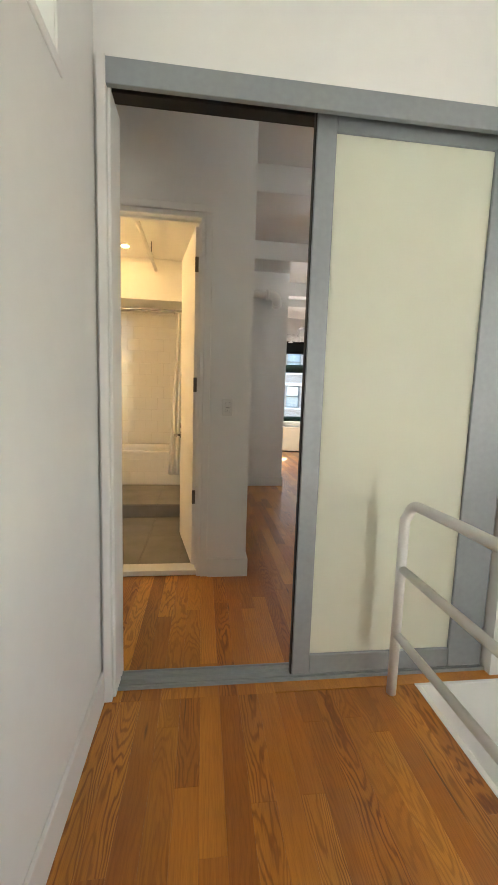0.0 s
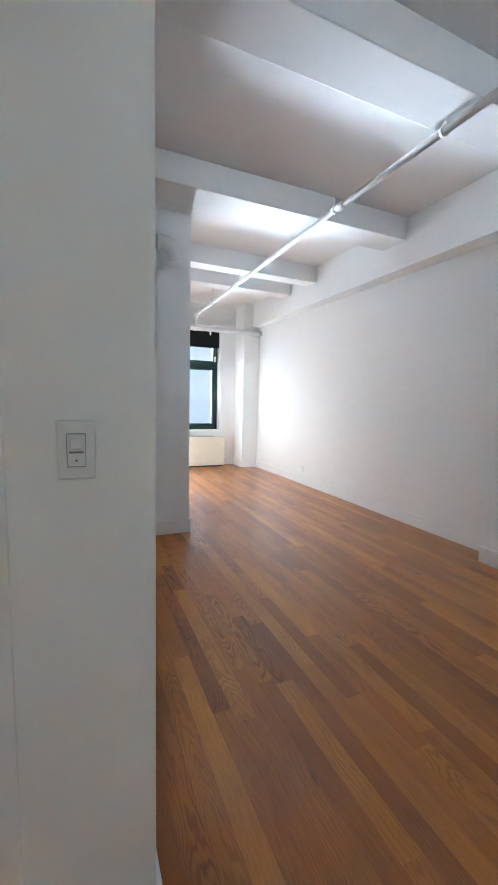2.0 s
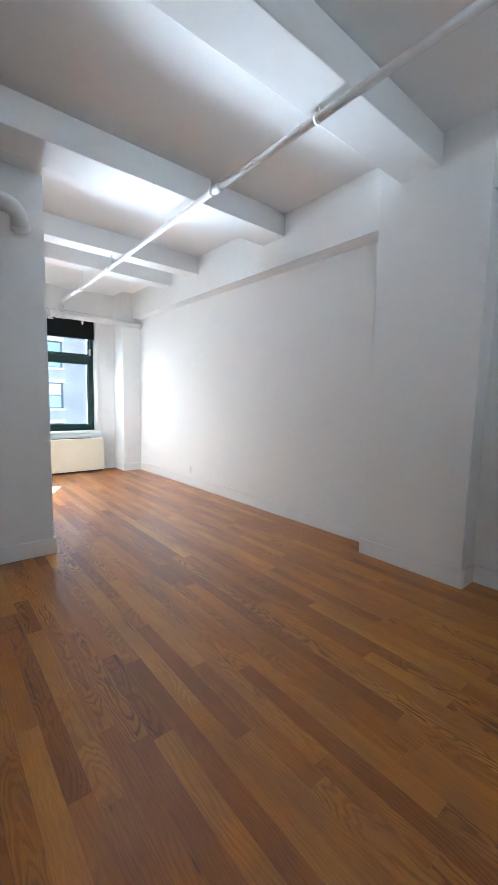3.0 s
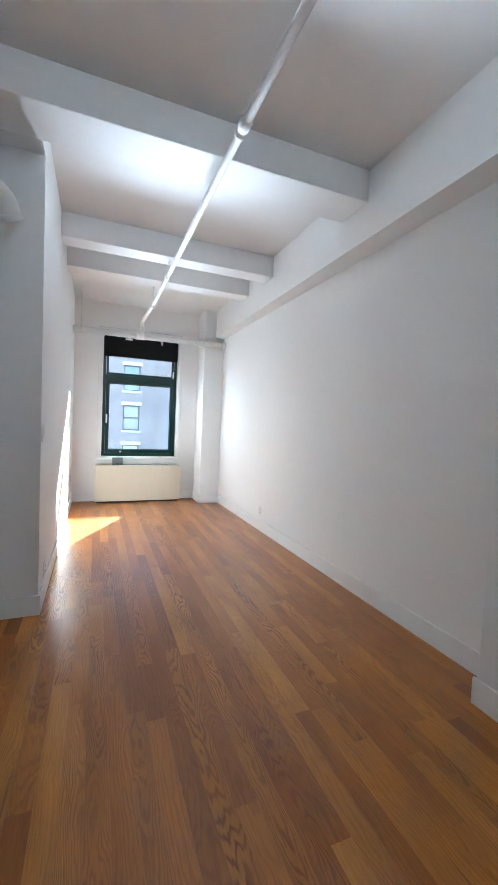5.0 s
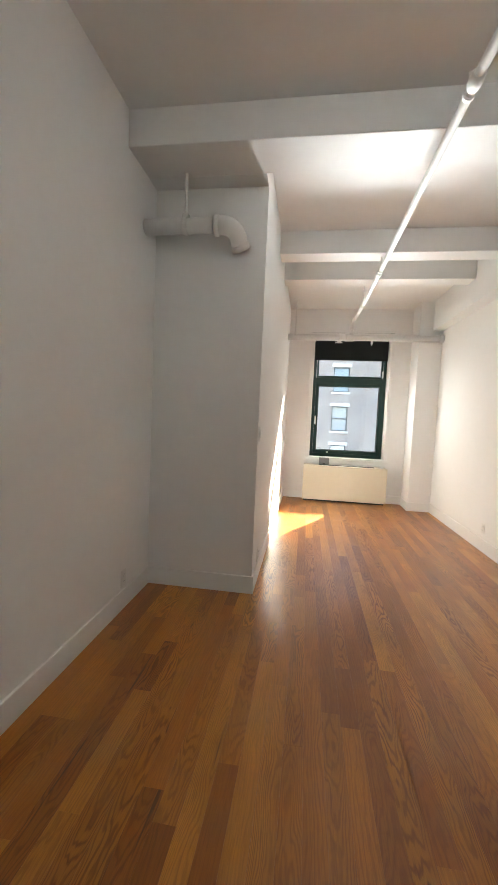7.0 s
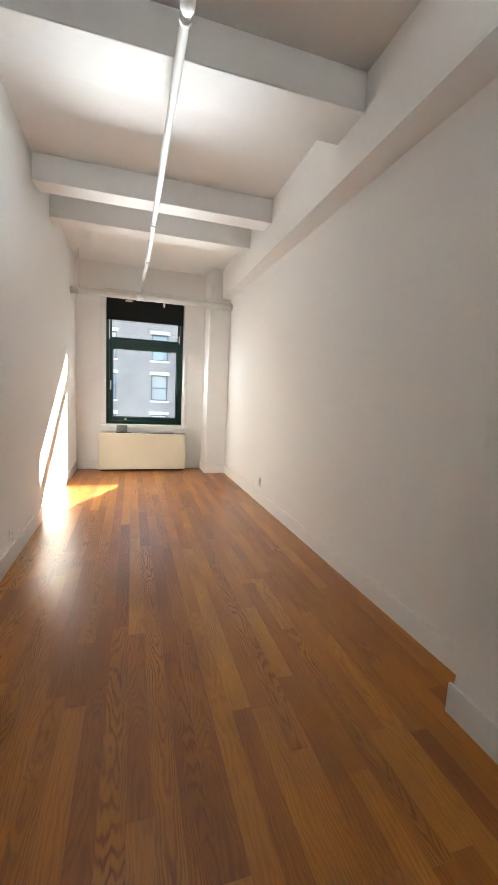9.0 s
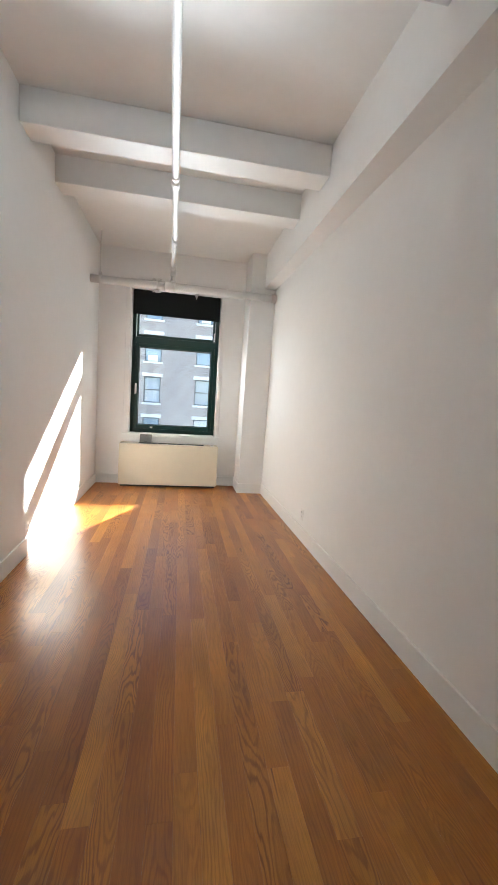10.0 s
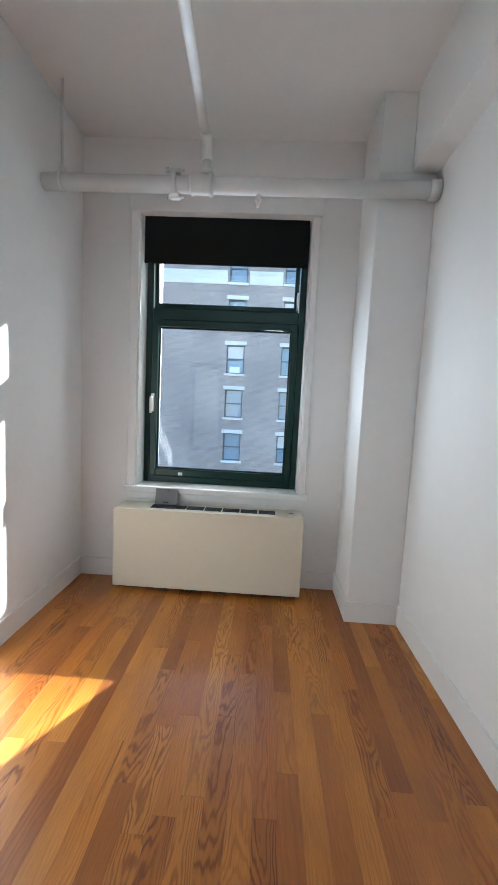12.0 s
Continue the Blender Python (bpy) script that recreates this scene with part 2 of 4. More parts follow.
def tube(bm, points, radius, sides=14, caps=True):
    """A round bar through the points, with joints on the bisecting planes."""
    pts = [Vector(p) for p in points]
    rings, side = [], None
    for i, p in enumerate(pts):
        a = (pts[i] - pts[i - 1]).normalized() if i else (pts[1] - pts[0]).normalized()
        b = (pts[i + 1] - pts[i]).normalized() if i + 1 < len(pts) else a
        d = (a + b).normalized()
        if side is None:
            side = d.orthogonal().normalized()
        side = (side - d * side.dot(d)).normalized()
        up = d.cross(side)
        r = radius[i] if isinstance(radius, (list, tuple)) else radius
        stretch = 1.0 / max(0.5, a.dot(d))
        rings.append([bm.verts.new(p + (side * math.cos(k * math.tau / sides) + up * math.sin(k * math.tau / sides)) * r * (stretch if 0 < i < len(pts) - 1 else 1)) for k in range(sides)])
    for u, v in zip(rings, rings[1:]):
        for k in range(sides):
            f = bm.faces.new((u[k], u[(k + 1) % sides], v[(k + 1) % sides], v[k]))
            f.smooth = True
    if caps:
        bm.faces.new(list(reversed(rings[0]))), bm.faces.new(rings[-1])
    return bm


def arc(centre, a, b, start, end, steps=8):
    """Points on an arc round centre, from the axes a and b, in degrees."""
    c, a, b = Vector(centre), Vector(a), Vector(b)
    return [c + a * math.cos(radians(start + (end - start) * i / steps)) + b * math.sin(radians(start + (end - start) * i / steps)) for i in range(steps + 1)]


def mesh(name, bm, material):
    bmesh.ops.recalc_face_normals(bm, faces=bm.faces[:])
    me = bpy.data.meshes.new(name)
    bm.to_mesh(me)
    bm.free()
    me.materials.append(material)
    return me


def part(name, bm, material, parent, label=""):
    ob = new(name, mesh(name, bm, material))
    ob.parent = parent
    return tagged(ob, label)


def thing(name, label, category, group="", at=(0, 0, 0)):
    ob = new(name)
    ob.location = at
    ob.empty_display_size = 0.1
    return tagged(ob, label, category, group)


def structure(name, bm, material, label, category):
    return tagged(new(name, mesh(name, bm, material)), label, category, "", "structure")


def B(*boxes, bevel=0.0, seg=1):
    bm = bmesh.new()
    for b in boxes:
        box(bm, *b, bevel, seg)
    return bm


# ---- large structure ----
TOP, BAY, LOW = 3.25, 3.19, 3.025            # ceiling, last bay, underside of the beams
OUT = 3.45
structure("wall_closet_front", B((0.80, 1.62, 6.485, 6.63, 0, TOP), (0.93, 1.775, 6.34, 6.485, LOW, TOP)), WHITE, "white painted wall closing the nook under the beam", "wall")
structure("wall_west", B((1.62, 1.775, 6.485, 10.285, 0, TOP)), WHITE, "smooth white painted long wall catching sunlight", "wall")
structure("wall_bath_east", B((0.80, 0.93, 3.74, 6.485, 0, TOP)), WHITE, "white painted wall beside the nook", "wall")
structure("wall_bath_front", B((-0.80, -0.25, 3.61, 3.74, 0, TOP), (0.605, 0.93, 3.61, 3.74, 0, TOP), (-0.25, 0.605, 3.61, 3.74, 2.475, TOP)), WHITE, "white painted wall round the bathroom door", "wall")
def prism(bm, corners, z0, z1):
    """An upright block over a plan of four corners."""
    lo, hi = [bm.verts.new((x, y, z0)) for x, y in corners], [bm.verts.new((x, y, z1)) for x, y in corners]
    bm.faces.new(lo), bm.faces.new(hi)
    for k in range(4):
        bm.faces.new((lo[k], lo[(k + 1) % 4], hi[(k + 1) % 4], hi[k]))
    return bm


# the east wall runs a little out of square
structure("wall_east", box(prism(bmesh.new(), ((4.15, 4.89), (4.40, 4.89), (4.40, 10.285), (4.076, 10.285)), 0, 2.755), 4.13, 4.40, 2.66, 4.05, 0, 2.755), WHITE, "long plain white painted wall", "wall")
structure("wall_east_soffit", B((3.94, 4.40, 2.66, 4.05, 2.755, TOP), (3.94, 4.40, 4.89, 10.285, 2.755, TOP)), WHITE, "white boxed-out upper wall with a lit underside", "soffit")
structure("wall_pier", B((3.925, 4.40, 4.05, 4.89, 0, TOP), bevel=0.004), WHITE, "white plastered pier carrying a ceiling beam", "pier")
structure("wall_column", B((3.75, 4.08, 9.855, 10.285, 0, 2.755), (3.75, 3.94, 9.855, 10.285, 2.755, TOP), bevel=0.003), WHITE, "white boxed column in the corner by the window", "column")
WX0, WX1, WZ0, WZ1 = 2.195, 3.43, 0.715, 2.70
structure("wall_north", B((1.62, WX0, 10.285, 10.92, -0.3, OUT), (WX1, 4.40, 10.285, 10.92, -0.3, OUT), (WX0, WX1, 10.285, 10.92, -0.3, WZ0), (WX0, WX1, 10.285, 10.92, WZ1, OUT)), WHITE, "white painted outer wall with one tall window", "wall")
structure("wall_slider", B((-0.80, 0.24, 2.50, 2.66, 0, TOP), (0.24, 2.0, 2.50, 2.66, 2.465, TOP), (2.0, 4.40, 2.50, 2.66, 0, TOP)), WHITE, "white painted wall round the sliding door", "wall")
structure("wall_hall_west", B((0.05, 0.20, -1.6, 2.50, 0, 2.17), (0.05, 0.20, -1.6, 0.6, 2.17, TOP), (0.05, 0.20, 2.12, 2.50, 2.17, TOP), (0.05, 0.20, 0.6, 2.12, 2.85, TOP)), WHITE, "white painted hall wall with a high inner window", "wall")
structure("wall_hall_south", B((-0.80, 4.40, -1.75, -1.6, -2.9, OUT)), WHITE, "plain white wall at the end of the hall", "wall")
# the opening in this unseen wall is assumed, to let daylight into the hall
structure("wall_stair_east", B((2.95, 3.10, -1.6, -0.5, -2.9, TOP), (2.95, 3.10, 0.4, 2.50, -2.9, TOP), (2.95, 3.10, -0.5, 0.4, -2.9, 0.9), (2.95, 3.10, -0.5, 0.4, 2.1, TOP)), WHITE, "unseen white stairwell wall with an added opening", "wall")
structure("wall_stair_low", B((1.45, 1.60, -1.6, 2.60, -2.9, -0.14), (1.60, 2.95, 2.46, 2.60, -2.9, -0.14)), WHITE, "white stairwell walls below the floor", "wall")
structure("wall_bath_west", B((-1.23, -1.08, 3.61, 6.65, 0, TOP), (-0.95, -0.80, 2.5, 3.61, 0, TOP)), WHITE, "white painted wall", "wall")
structure("wall_bath_north", B((-1.08, 0.80, 6.51, 6.65, 0, TOP)), WHITE, "wall behind the bath tub", "wall")
structure("stair_floor", B((-0.8, 3.10, -1.6, 2.60, -3.0, -2.9)), OAK, "brown floor at the foot of the stairs", "floor")

bm = B((-1.23, 4.40, -1.75, 8.45, TOP, OUT), (1.62, 4.40, 8.45, 10.285, BAY, OUT))
structure("ceiling", bm, CEIL, "white plastered ceiling between the beams", "ceiling")
for name, y0, y1, x0 in (("beam_1", 4.40, 4.71, -0.8), ("beam_2", 6.005, 6.34, 0.93), ("beam_3", 7.66, 7.88, 1.775), ("beam_4", 8.41, 8.64, 1.775)):
    x0 = 0.93 if name == "beam_1" else x0
    structure(name, B((x0, 3.94 if name != "beam_1" else 3.925, y0, y1, LOW, TOP), bevel=0.006, seg=2), CEIL, "white plastered concrete ceiling beam", "beam")
structure("ceiling_bath", B((-1.08, 0.80, 3.74, 5.78, 2.86, 2.95), (-1.08, 0.80, 5.78, 6.51, 2.40, 2.95)), CEIL, "white bathroom ceiling with a lower part over the tub", "ceiling")

# subfloor under the boards, with the stair opening left out
structure("floor", B((-0.80, 4.40, 2.47, 10.285, -0.30, -0.022), (0.05, 1.60, -1.6, 2.47, -0.14, -0.022)), DARK, "subfloor under oak boards", "floor")


def skirting(name, runs, height=0.135, thick=0.015):
    """Runs of (x0, y0, x1, y1) wall lines and the side of the room (nx, ny)."""
    for x0, y0, x1, y1, nx, ny in runs:
        bm = bmesh.new()
        lo = (min(x0, x1, x0 + nx * thick, x1 + nx * thick), min(y0, y1, y0 + ny * thick, y1 + ny * thick))
        hi = (max(x0, x1, x0 + nx * thick, x1 + nx * thick), max(y0, y1, y0 + ny * thick, y1 + ny * thick))
        box(bm, lo[0], hi[0], lo[1], hi[1], 0.0, height)
        top = [e for e in bm.edges if all(v.co.z > height - 1e-4 for v in e.verts)]
        bmesh.ops.bevel(bm, geom=top, offset=0.004, segments=2, affect="EDGES", profile=0.5)
        structure(name, bm, TRIM, "tall white painted skirting board", "baseboard")


skirting("baseboard", [
    (0.93, 6.485, 1.775, 6.485, 0, -1), (1.775, 6.47, 1.775, 10.285, 1, 0), (0.93, 3.595, 0.93, 6.47, 1, 0),
    (0.652, 3.61, 0.93, 3.61, 0, -1), (3.925, 4.035, 3.925, 4.905, -1, 0),
    (3.94, 4.05, 4.115, 4.05, 0, -1), (3.94, 4.89, 4.15, 4.89, 0, 1), (4.13, 2.66, 4.13, 4.05, -1, 0),
    (3.735, 9.855, 4.066, 9.855, 0, -1), (3.75, 9.855, 3.75, 10.285, -1, 0), (1.79, 10.285, 3.735, 10.285, 0, -1),
    (0.20, -1.6, 0.20, 2.485, 1, 0), (2.02, 2.66, 4.105, 2.66, 0, 1)])

bm = prism(bmesh.new(), ((4.135, 4.905), (4.15, 4.905), (4.082, 9.84), (4.067, 9.84)), 0, 0.135)
bmesh.ops.bevel(bm, geom=[e for e in bm.edges if all(v.co.z > 0.13 for v in e.verts)], offset=0.004, segments=2, affect="EDGES", profile=0.5)
structure("baseboard", bm, TRIM, "tall white painted skirting board", "baseboard")

# ---- bathroom door, frame and saddle ----
def door_frame():
    t = tagged(new("door_1"), "white painted bathroom door standing open", "door", "", "structure")
    bm = B((0.575, 0.605, 3.612, 3.745, 0, 2.442), (-0.25, -0.215, 3.612, 3.745, 0, 2.442), (-0.25, 0.605, 3.614, 3.745, 2.442, 2.475), bevel=0.003)
    for b in ((0.602, 0.65, 3.604, 3.612, 0.0, 2.474), (-0.295, -0.247, 3.604, 3.612, 0.0, 2.474), (-0.295, 0.65, 3.603, 3.612, 2.474, 2.522)):
        box(bm, *b, 0.003)
    for b in ((0.560, 0.576, 3.66, 3.70, 0, 2.442), (-0.216, -0.20, 3.66, 3.70, 0, 2.442), (-0.20, 0.56, 3.66, 3.70, 2.427, 2.443)):
        box(bm, *b, 0.002)
    part("door_frame", bm, TRIM, t)
    # the leaf hangs from the hinge line and stands open into the bathroom
    leaf = new("door_leaf")
    leaf.parent = t
    a = Vector((0.574, 3.722, 0)); way = Vector((0.448 - 0.574, 4.41 - 3.722, 0)).normalized()
    turn = Matrix.Translation(a) @ Matrix((( way.x, -way.y, 0, 0), (way.y, way.x, 0, 0), (0, 0, 1, 0), (0, 0, 0, 1)))
    me = mesh("door_leaf", B((0.0, 0.70, 0.0, 0.038, 0.045, 2.427), bevel=0.002), TRIM)
    bpy.data.objects.remove(leaf)
    leaf = new("door_leaf", me)
    leaf.parent = t
    leaf.matrix_local = turn
    for z in (0.56, 1.37, 2.18):
        bm = B((-0.012, 0.0, 0.002, 0.04, z - 0.05, z + 0.05), bevel=0.002)
        tube(bm, [(-0.012, -0.004, z - 0.052), (-0.012, -0.004, z + 0.052)], 0.007, 10)
        part("hinge", bm, STEEL, leaf, "satin steel hinge")
    bm = bmesh.new()
    tube(bm, [(0.64, 0.042, 0.95), (0.64, 0.05, 0.95)], 0.027, 20)
    tube(bm, [(0.64, 0.042, 0.95), (0.64, 0.085, 0.95), (0.63, 0.095, 0.95), (0.53, 0.095, 0.95)], 0.009, 12)
    tube(bm, [(0.64, 0.0, 0.95), (0.64, -0.045, 0.95), (0.63, -0.05, 0.95), (0.53, -0.05, 0.95)], 0.009, 12)
    tube(bm, [(0.64, 0.042, 1.03), (0.64, 0.052, 1.03)], 0.02, 16)
    part("lever_handle", bm, CHROME, leaf, "chrome lever handle")
    part("strike_plate", B((-0.2145, -0.2115, 3.705, 3.735, 0.90, 1.0)), STEEL, t, "steel strike plate")
    return t


door_frame()
tagged(new("saddle", mesh("saddle", B((-0.215, 0.575, 3.628, 3.75, 0.0, 0.042), bevel=0.006, seg=2), MARBLE)), "white marble saddle in the bathroom doorway", "threshold", "", "structure")


# ---- sliding door with head and track ----
def sliding_door():
    t = thing("sliding_door", "aluminium-framed frosted glass sliding door half open", "sliding door")
    x0, x1, y0, y1, z0, z1 = 1.035, 2.10, 2.548, 2.588, 0.02, 2.43
    part("stile", B((x0, x0 + 0.082, y0, y1, z0, z1), bevel=0.003), ALU, t)
    part("stile", B((1.81, 1.985, y0, y1, z0, z1), bevel=0.003), ALU, t)
    part("bottom_rail", B((x0 + 0.082, 1.81, y0 + 0.001, y1, z0, 0.115), bevel=0.003), ALU, t)
    part("top_rail", B((x0 + 0.082, 1.81, y0 + 0.001, y1, 2.355, z1), bevel=0.003), ALU, t)
    part("glass_pane", B((x0 + 0.08, 1.812, y0 + 0.014, y0 + 0.024, 0.113, 2.357)), FROST, t, "frosted pale green glass")
    part("edge_seal", B((x0 - 0.006, x0, y0 + 0.008, y1 - 0.008, z0, z1)), DARK, t, "black rubber seal")
    return t


sliding_door()
head = structure("door_head", B((0.24, 2.0, 2.476, 2.50, 2.378, 2.465), bevel=0.002), ALU, "grey metal head track of the sliding door", "trim")
part("track_lip", B((0.24, 2.0, 2.50, 2.526, 2.435, 2.465), bevel=0.002), ALU, head)
# black on the rear lip paints the shadow under the head
part("rear_fascia", B((0.24, 2.0, 2.594, 2.66, 2.43, 2.465), bevel=0.002), DARK, head, "rear lip coloured black as shade")
# solid black filling gives the slot its shade by colour
structure("door_head_slot", B((0.24, 2.0, 2.53, 2.59, 2.44, 2.464)), DARK, "black filling drawn as the shaded slot in the head track", "trim")
track = structure("door_track", B((0.256, 2.0, 2.535, 2.645, 0.0, 0.004)), ALU, "aluminium floor track of the sliding door", "trim")
for y0, y1, z1 in ((2.535, 2.541, 0.016), (2.557, 2.562, 0.012), (2.597, 2.603, 0.02), (2.639, 2.645, 0.014)):
    part("track_rail", B((0.256, 2.0, y0, y1, 0.004, z1), bevel=0.001), ALU, track)
structure("door_jamb", B((0.214, 0.246, 2.47, 2.50, 0, 2.47), (0.24, 0.256, 2.50, 2.664, 0, 2.385), bevel=0.003), TRIM, "white jamb of the sliding door", "trim")


# ---- hall: high inner window, guard rail ----
def inner_window():
    t = tagged(new("window_2"), "high inner hall window in a white frame", "window", "", "structure")
    part("window_frame", B((0.188, 0.206, 0.55, 2.165, 2.157, 2.19), (0.188, 0.206, 2.125, 2.165, 2.19, 2.87), (0.05, 0.19, 0.6, 2.12, 2.165, 2.175), bevel=0.002), TRIM, t)
    part("pane", B((0.11, 0.118, 0.6, 2.12, 2.17, 2.85)), FROST, t, "pale frosted pane")
    part("mullion", B((0.10, 0.14, 2.095, 2.12, 2.175, 2.85)), ALU, t, "grey metal edge")


inner_window()


def guard_rail():
    t = thing("guard_rail", "white painted tubular steel guard rail by the stairwell", "railing")
    x, y, r = 1.465, 2.43, 0.021
    bm = bmesh.new()
    tube(bm, [(x, y, 0.0), (x, y, 0.80)] + arc((x + 0.012, y - 0.075, 0.80), (0, 0.075, 0), (0, 0, 0.075), 0, 90, 6)[1:] + [(x + 0.03, y - 0.3, 0.875), (x + 0.05, -0.9, 0.88)], r, 16)
    part("top_rail", bm, PIPE, t)
    for z in (0.585, 0.285):
        part("mid_rail", tube(bmesh.new(), [(x, y - 0.01, z), (x + 0.05, -0.9, z)], 0.018, 14), PIPE, t)
    for yy in (0.9, -0.9):
        part("post", tube(bmesh.new(), [(x + 0.03, yy, 0), (x + 0.03, yy, 0.88)], r, 14), PIPE, t)


guard_rail()
structure("stair_nosing", B((1.60, 1.625, -1.6, 2.455, -0.14, 0.004), (1.60, 2.95, 2.455, 2.475, -0.14, 0.004), bevel=0.003), TRIM, "white edge trim round the stair opening", "trim")


# ---- window, blind ----
def tall_window():
    t = tagged(new("window_1"), "tall dark green metal window with a tilted upper light", "window", "", "structure")
    bm = B((2.135, WX0 + 0.002, 10.263, 10.30, 0.72, 2.70), (WX1 - 0.002, 3.475, 10.263, 10.30, 0.72, 2.70), bevel=0.004)
    part("casing", bm, TRIM, t)
    bm = B((WX0, WX0 + 0.012, 10.28, 10.50, 0.72, 2.70), (WX1 - 0.012, WX1, 10.28, 10.50, 0.72, 2.70), (WX0, WX1, 10.28, 10.50, 2.688, 2.70))
    part("jamb_lining", bm, TRIM, t)
    part("window_sill", B((2.115, 3.50, 10.245, 10.50, 0.675, 0.722), bevel=0.006, seg=2), TRIM, t)
    part("apron", B((2.14, 3.47, 10.268, 10.286, 0.62, 0.677), bevel=0.003), TRIM, t)
    yf, yb = 10.44, 10.53
    bm = B((2.207, 2.255, yf, yb, 0.722, 2.69), (3.37, 3.418, yf, yb, 0.722, 2.69), (2.255, 3.37, yf, yb, 2.63, 2.69), (2.255, 3.37, yf, yb, 0.722, 0.775), (2.255, 3.37, yf + 0.004, yb, 1.985, 2.075), bevel=0.005)
    part("window_frame", bm, GREEN, t)
    sash = bpy.data.objects.new("lower_sash", mesh("lower_sash", B((2.257, 2.305, yf - 0.014, yb - 0.03, 0.777, 1.983), (3.322, 3.368, yf - 0.014, yb - 0.03, 0.777, 1.983), (2.305, 3.322, yf - 0.014, yb - 0.03, 0.777, 0.832), (2.305, 3.322, yf - 0.014, yb - 0.03, 1.935, 1.983), bevel=0.004), GREEN))
    scene.collection.objects.link(sash)
    sash.parent = t
    p = part("pane", B((2.303, 3.324, 10.475, 10.481, 0.83, 1.937)), CLEAR, sash)
    part("gasket", B((2.304, 2.315, 10.462, 10.474, 0.831, 1.936), (3.312, 3.323, 10.462, 10.474, 0.831, 1.936), (2.315, 3.312, 10.462, 10.474, 0.831, 0.842), (2.315, 3.312, 10.462, 10.474, 1.925, 1.936)), DARK, sash, "black rubber gasket")
    bm = B((2.263, 2.287, yf - 0.034, yf - 0.014, 1.28, 1.42), bevel=0.004)
    tube(bm, [(2.275, yf - 0.03, 1.39), (2.275, yf - 0.07, 1.39), (2.275, yf - 0.075, 1.38), (2.275, yf - 0.075, 1.27)], 0.009, 10)
    part("handle", bm, PLASTIC, sash, "white window handle")
    part("latch", B((2.49, 2.525, yf - 0.02, yf - 0.01, 0.785, 0.81), bevel=0.002), PLASTIC, sash, "small white latch")
    # upper light, hinged at its foot and leaning into the room
    upper = bpy.data.objects.new("upper_sash", mesh("upper_sash", B((2.263, 2.295, -0.02, 0.02, 0, 0.55), (3.33, 3.362, -0.02, 0.02, 0, 0.55), (2.295, 3.33, -0.02, 0.02, 0, 0.035), (2.295, 3.33, -0.02, 0.02, 0.515, 0.55), bevel=0.004), GREEN))
    scene.collection.objects.link(upper)
    upper.parent = t
    upper.matrix_local = pose(0, 10.475, 2.078, 4.0)
    p = part("pane", B((2.293, 3.332, -0.003, 0.003, 0.033, 0.517)), CLEAR, upper)
    part("stay_arm", B((3.345, 3.357, 10.36, 10.45, 2.09, 2.20), bevel=0.002), PLASTIC, t, "white stay arm")


tall_window()


def roller_blind():
    t = thing("roller_blind", "black blackout roller blind drawn partly down", "blind")
    part("cassette", B((2.128, 3.482, 10.235, 10.345, 2.685, 2.795), bevel=0.006, seg=2), TRIM, t, "white cassette")
    # black strip paints the shadow line above the cassette
    part("shadow_gap", B((2.135, 3.475, 10.25, 10.284, 2.795, 2.799)), DARK, t, "black strip drawn as the shadow along the top")
    part("fabric", B((2.219, 3.402, 10.318, 10.321, 2.37, 2.69)), BLACKFAB, t)
    part("bottom_bar", B((2.219, 3.402, 10.312, 10.327, 2.358, 2.378), bevel=0.004), BLACKFAB, t)


roller_blind()


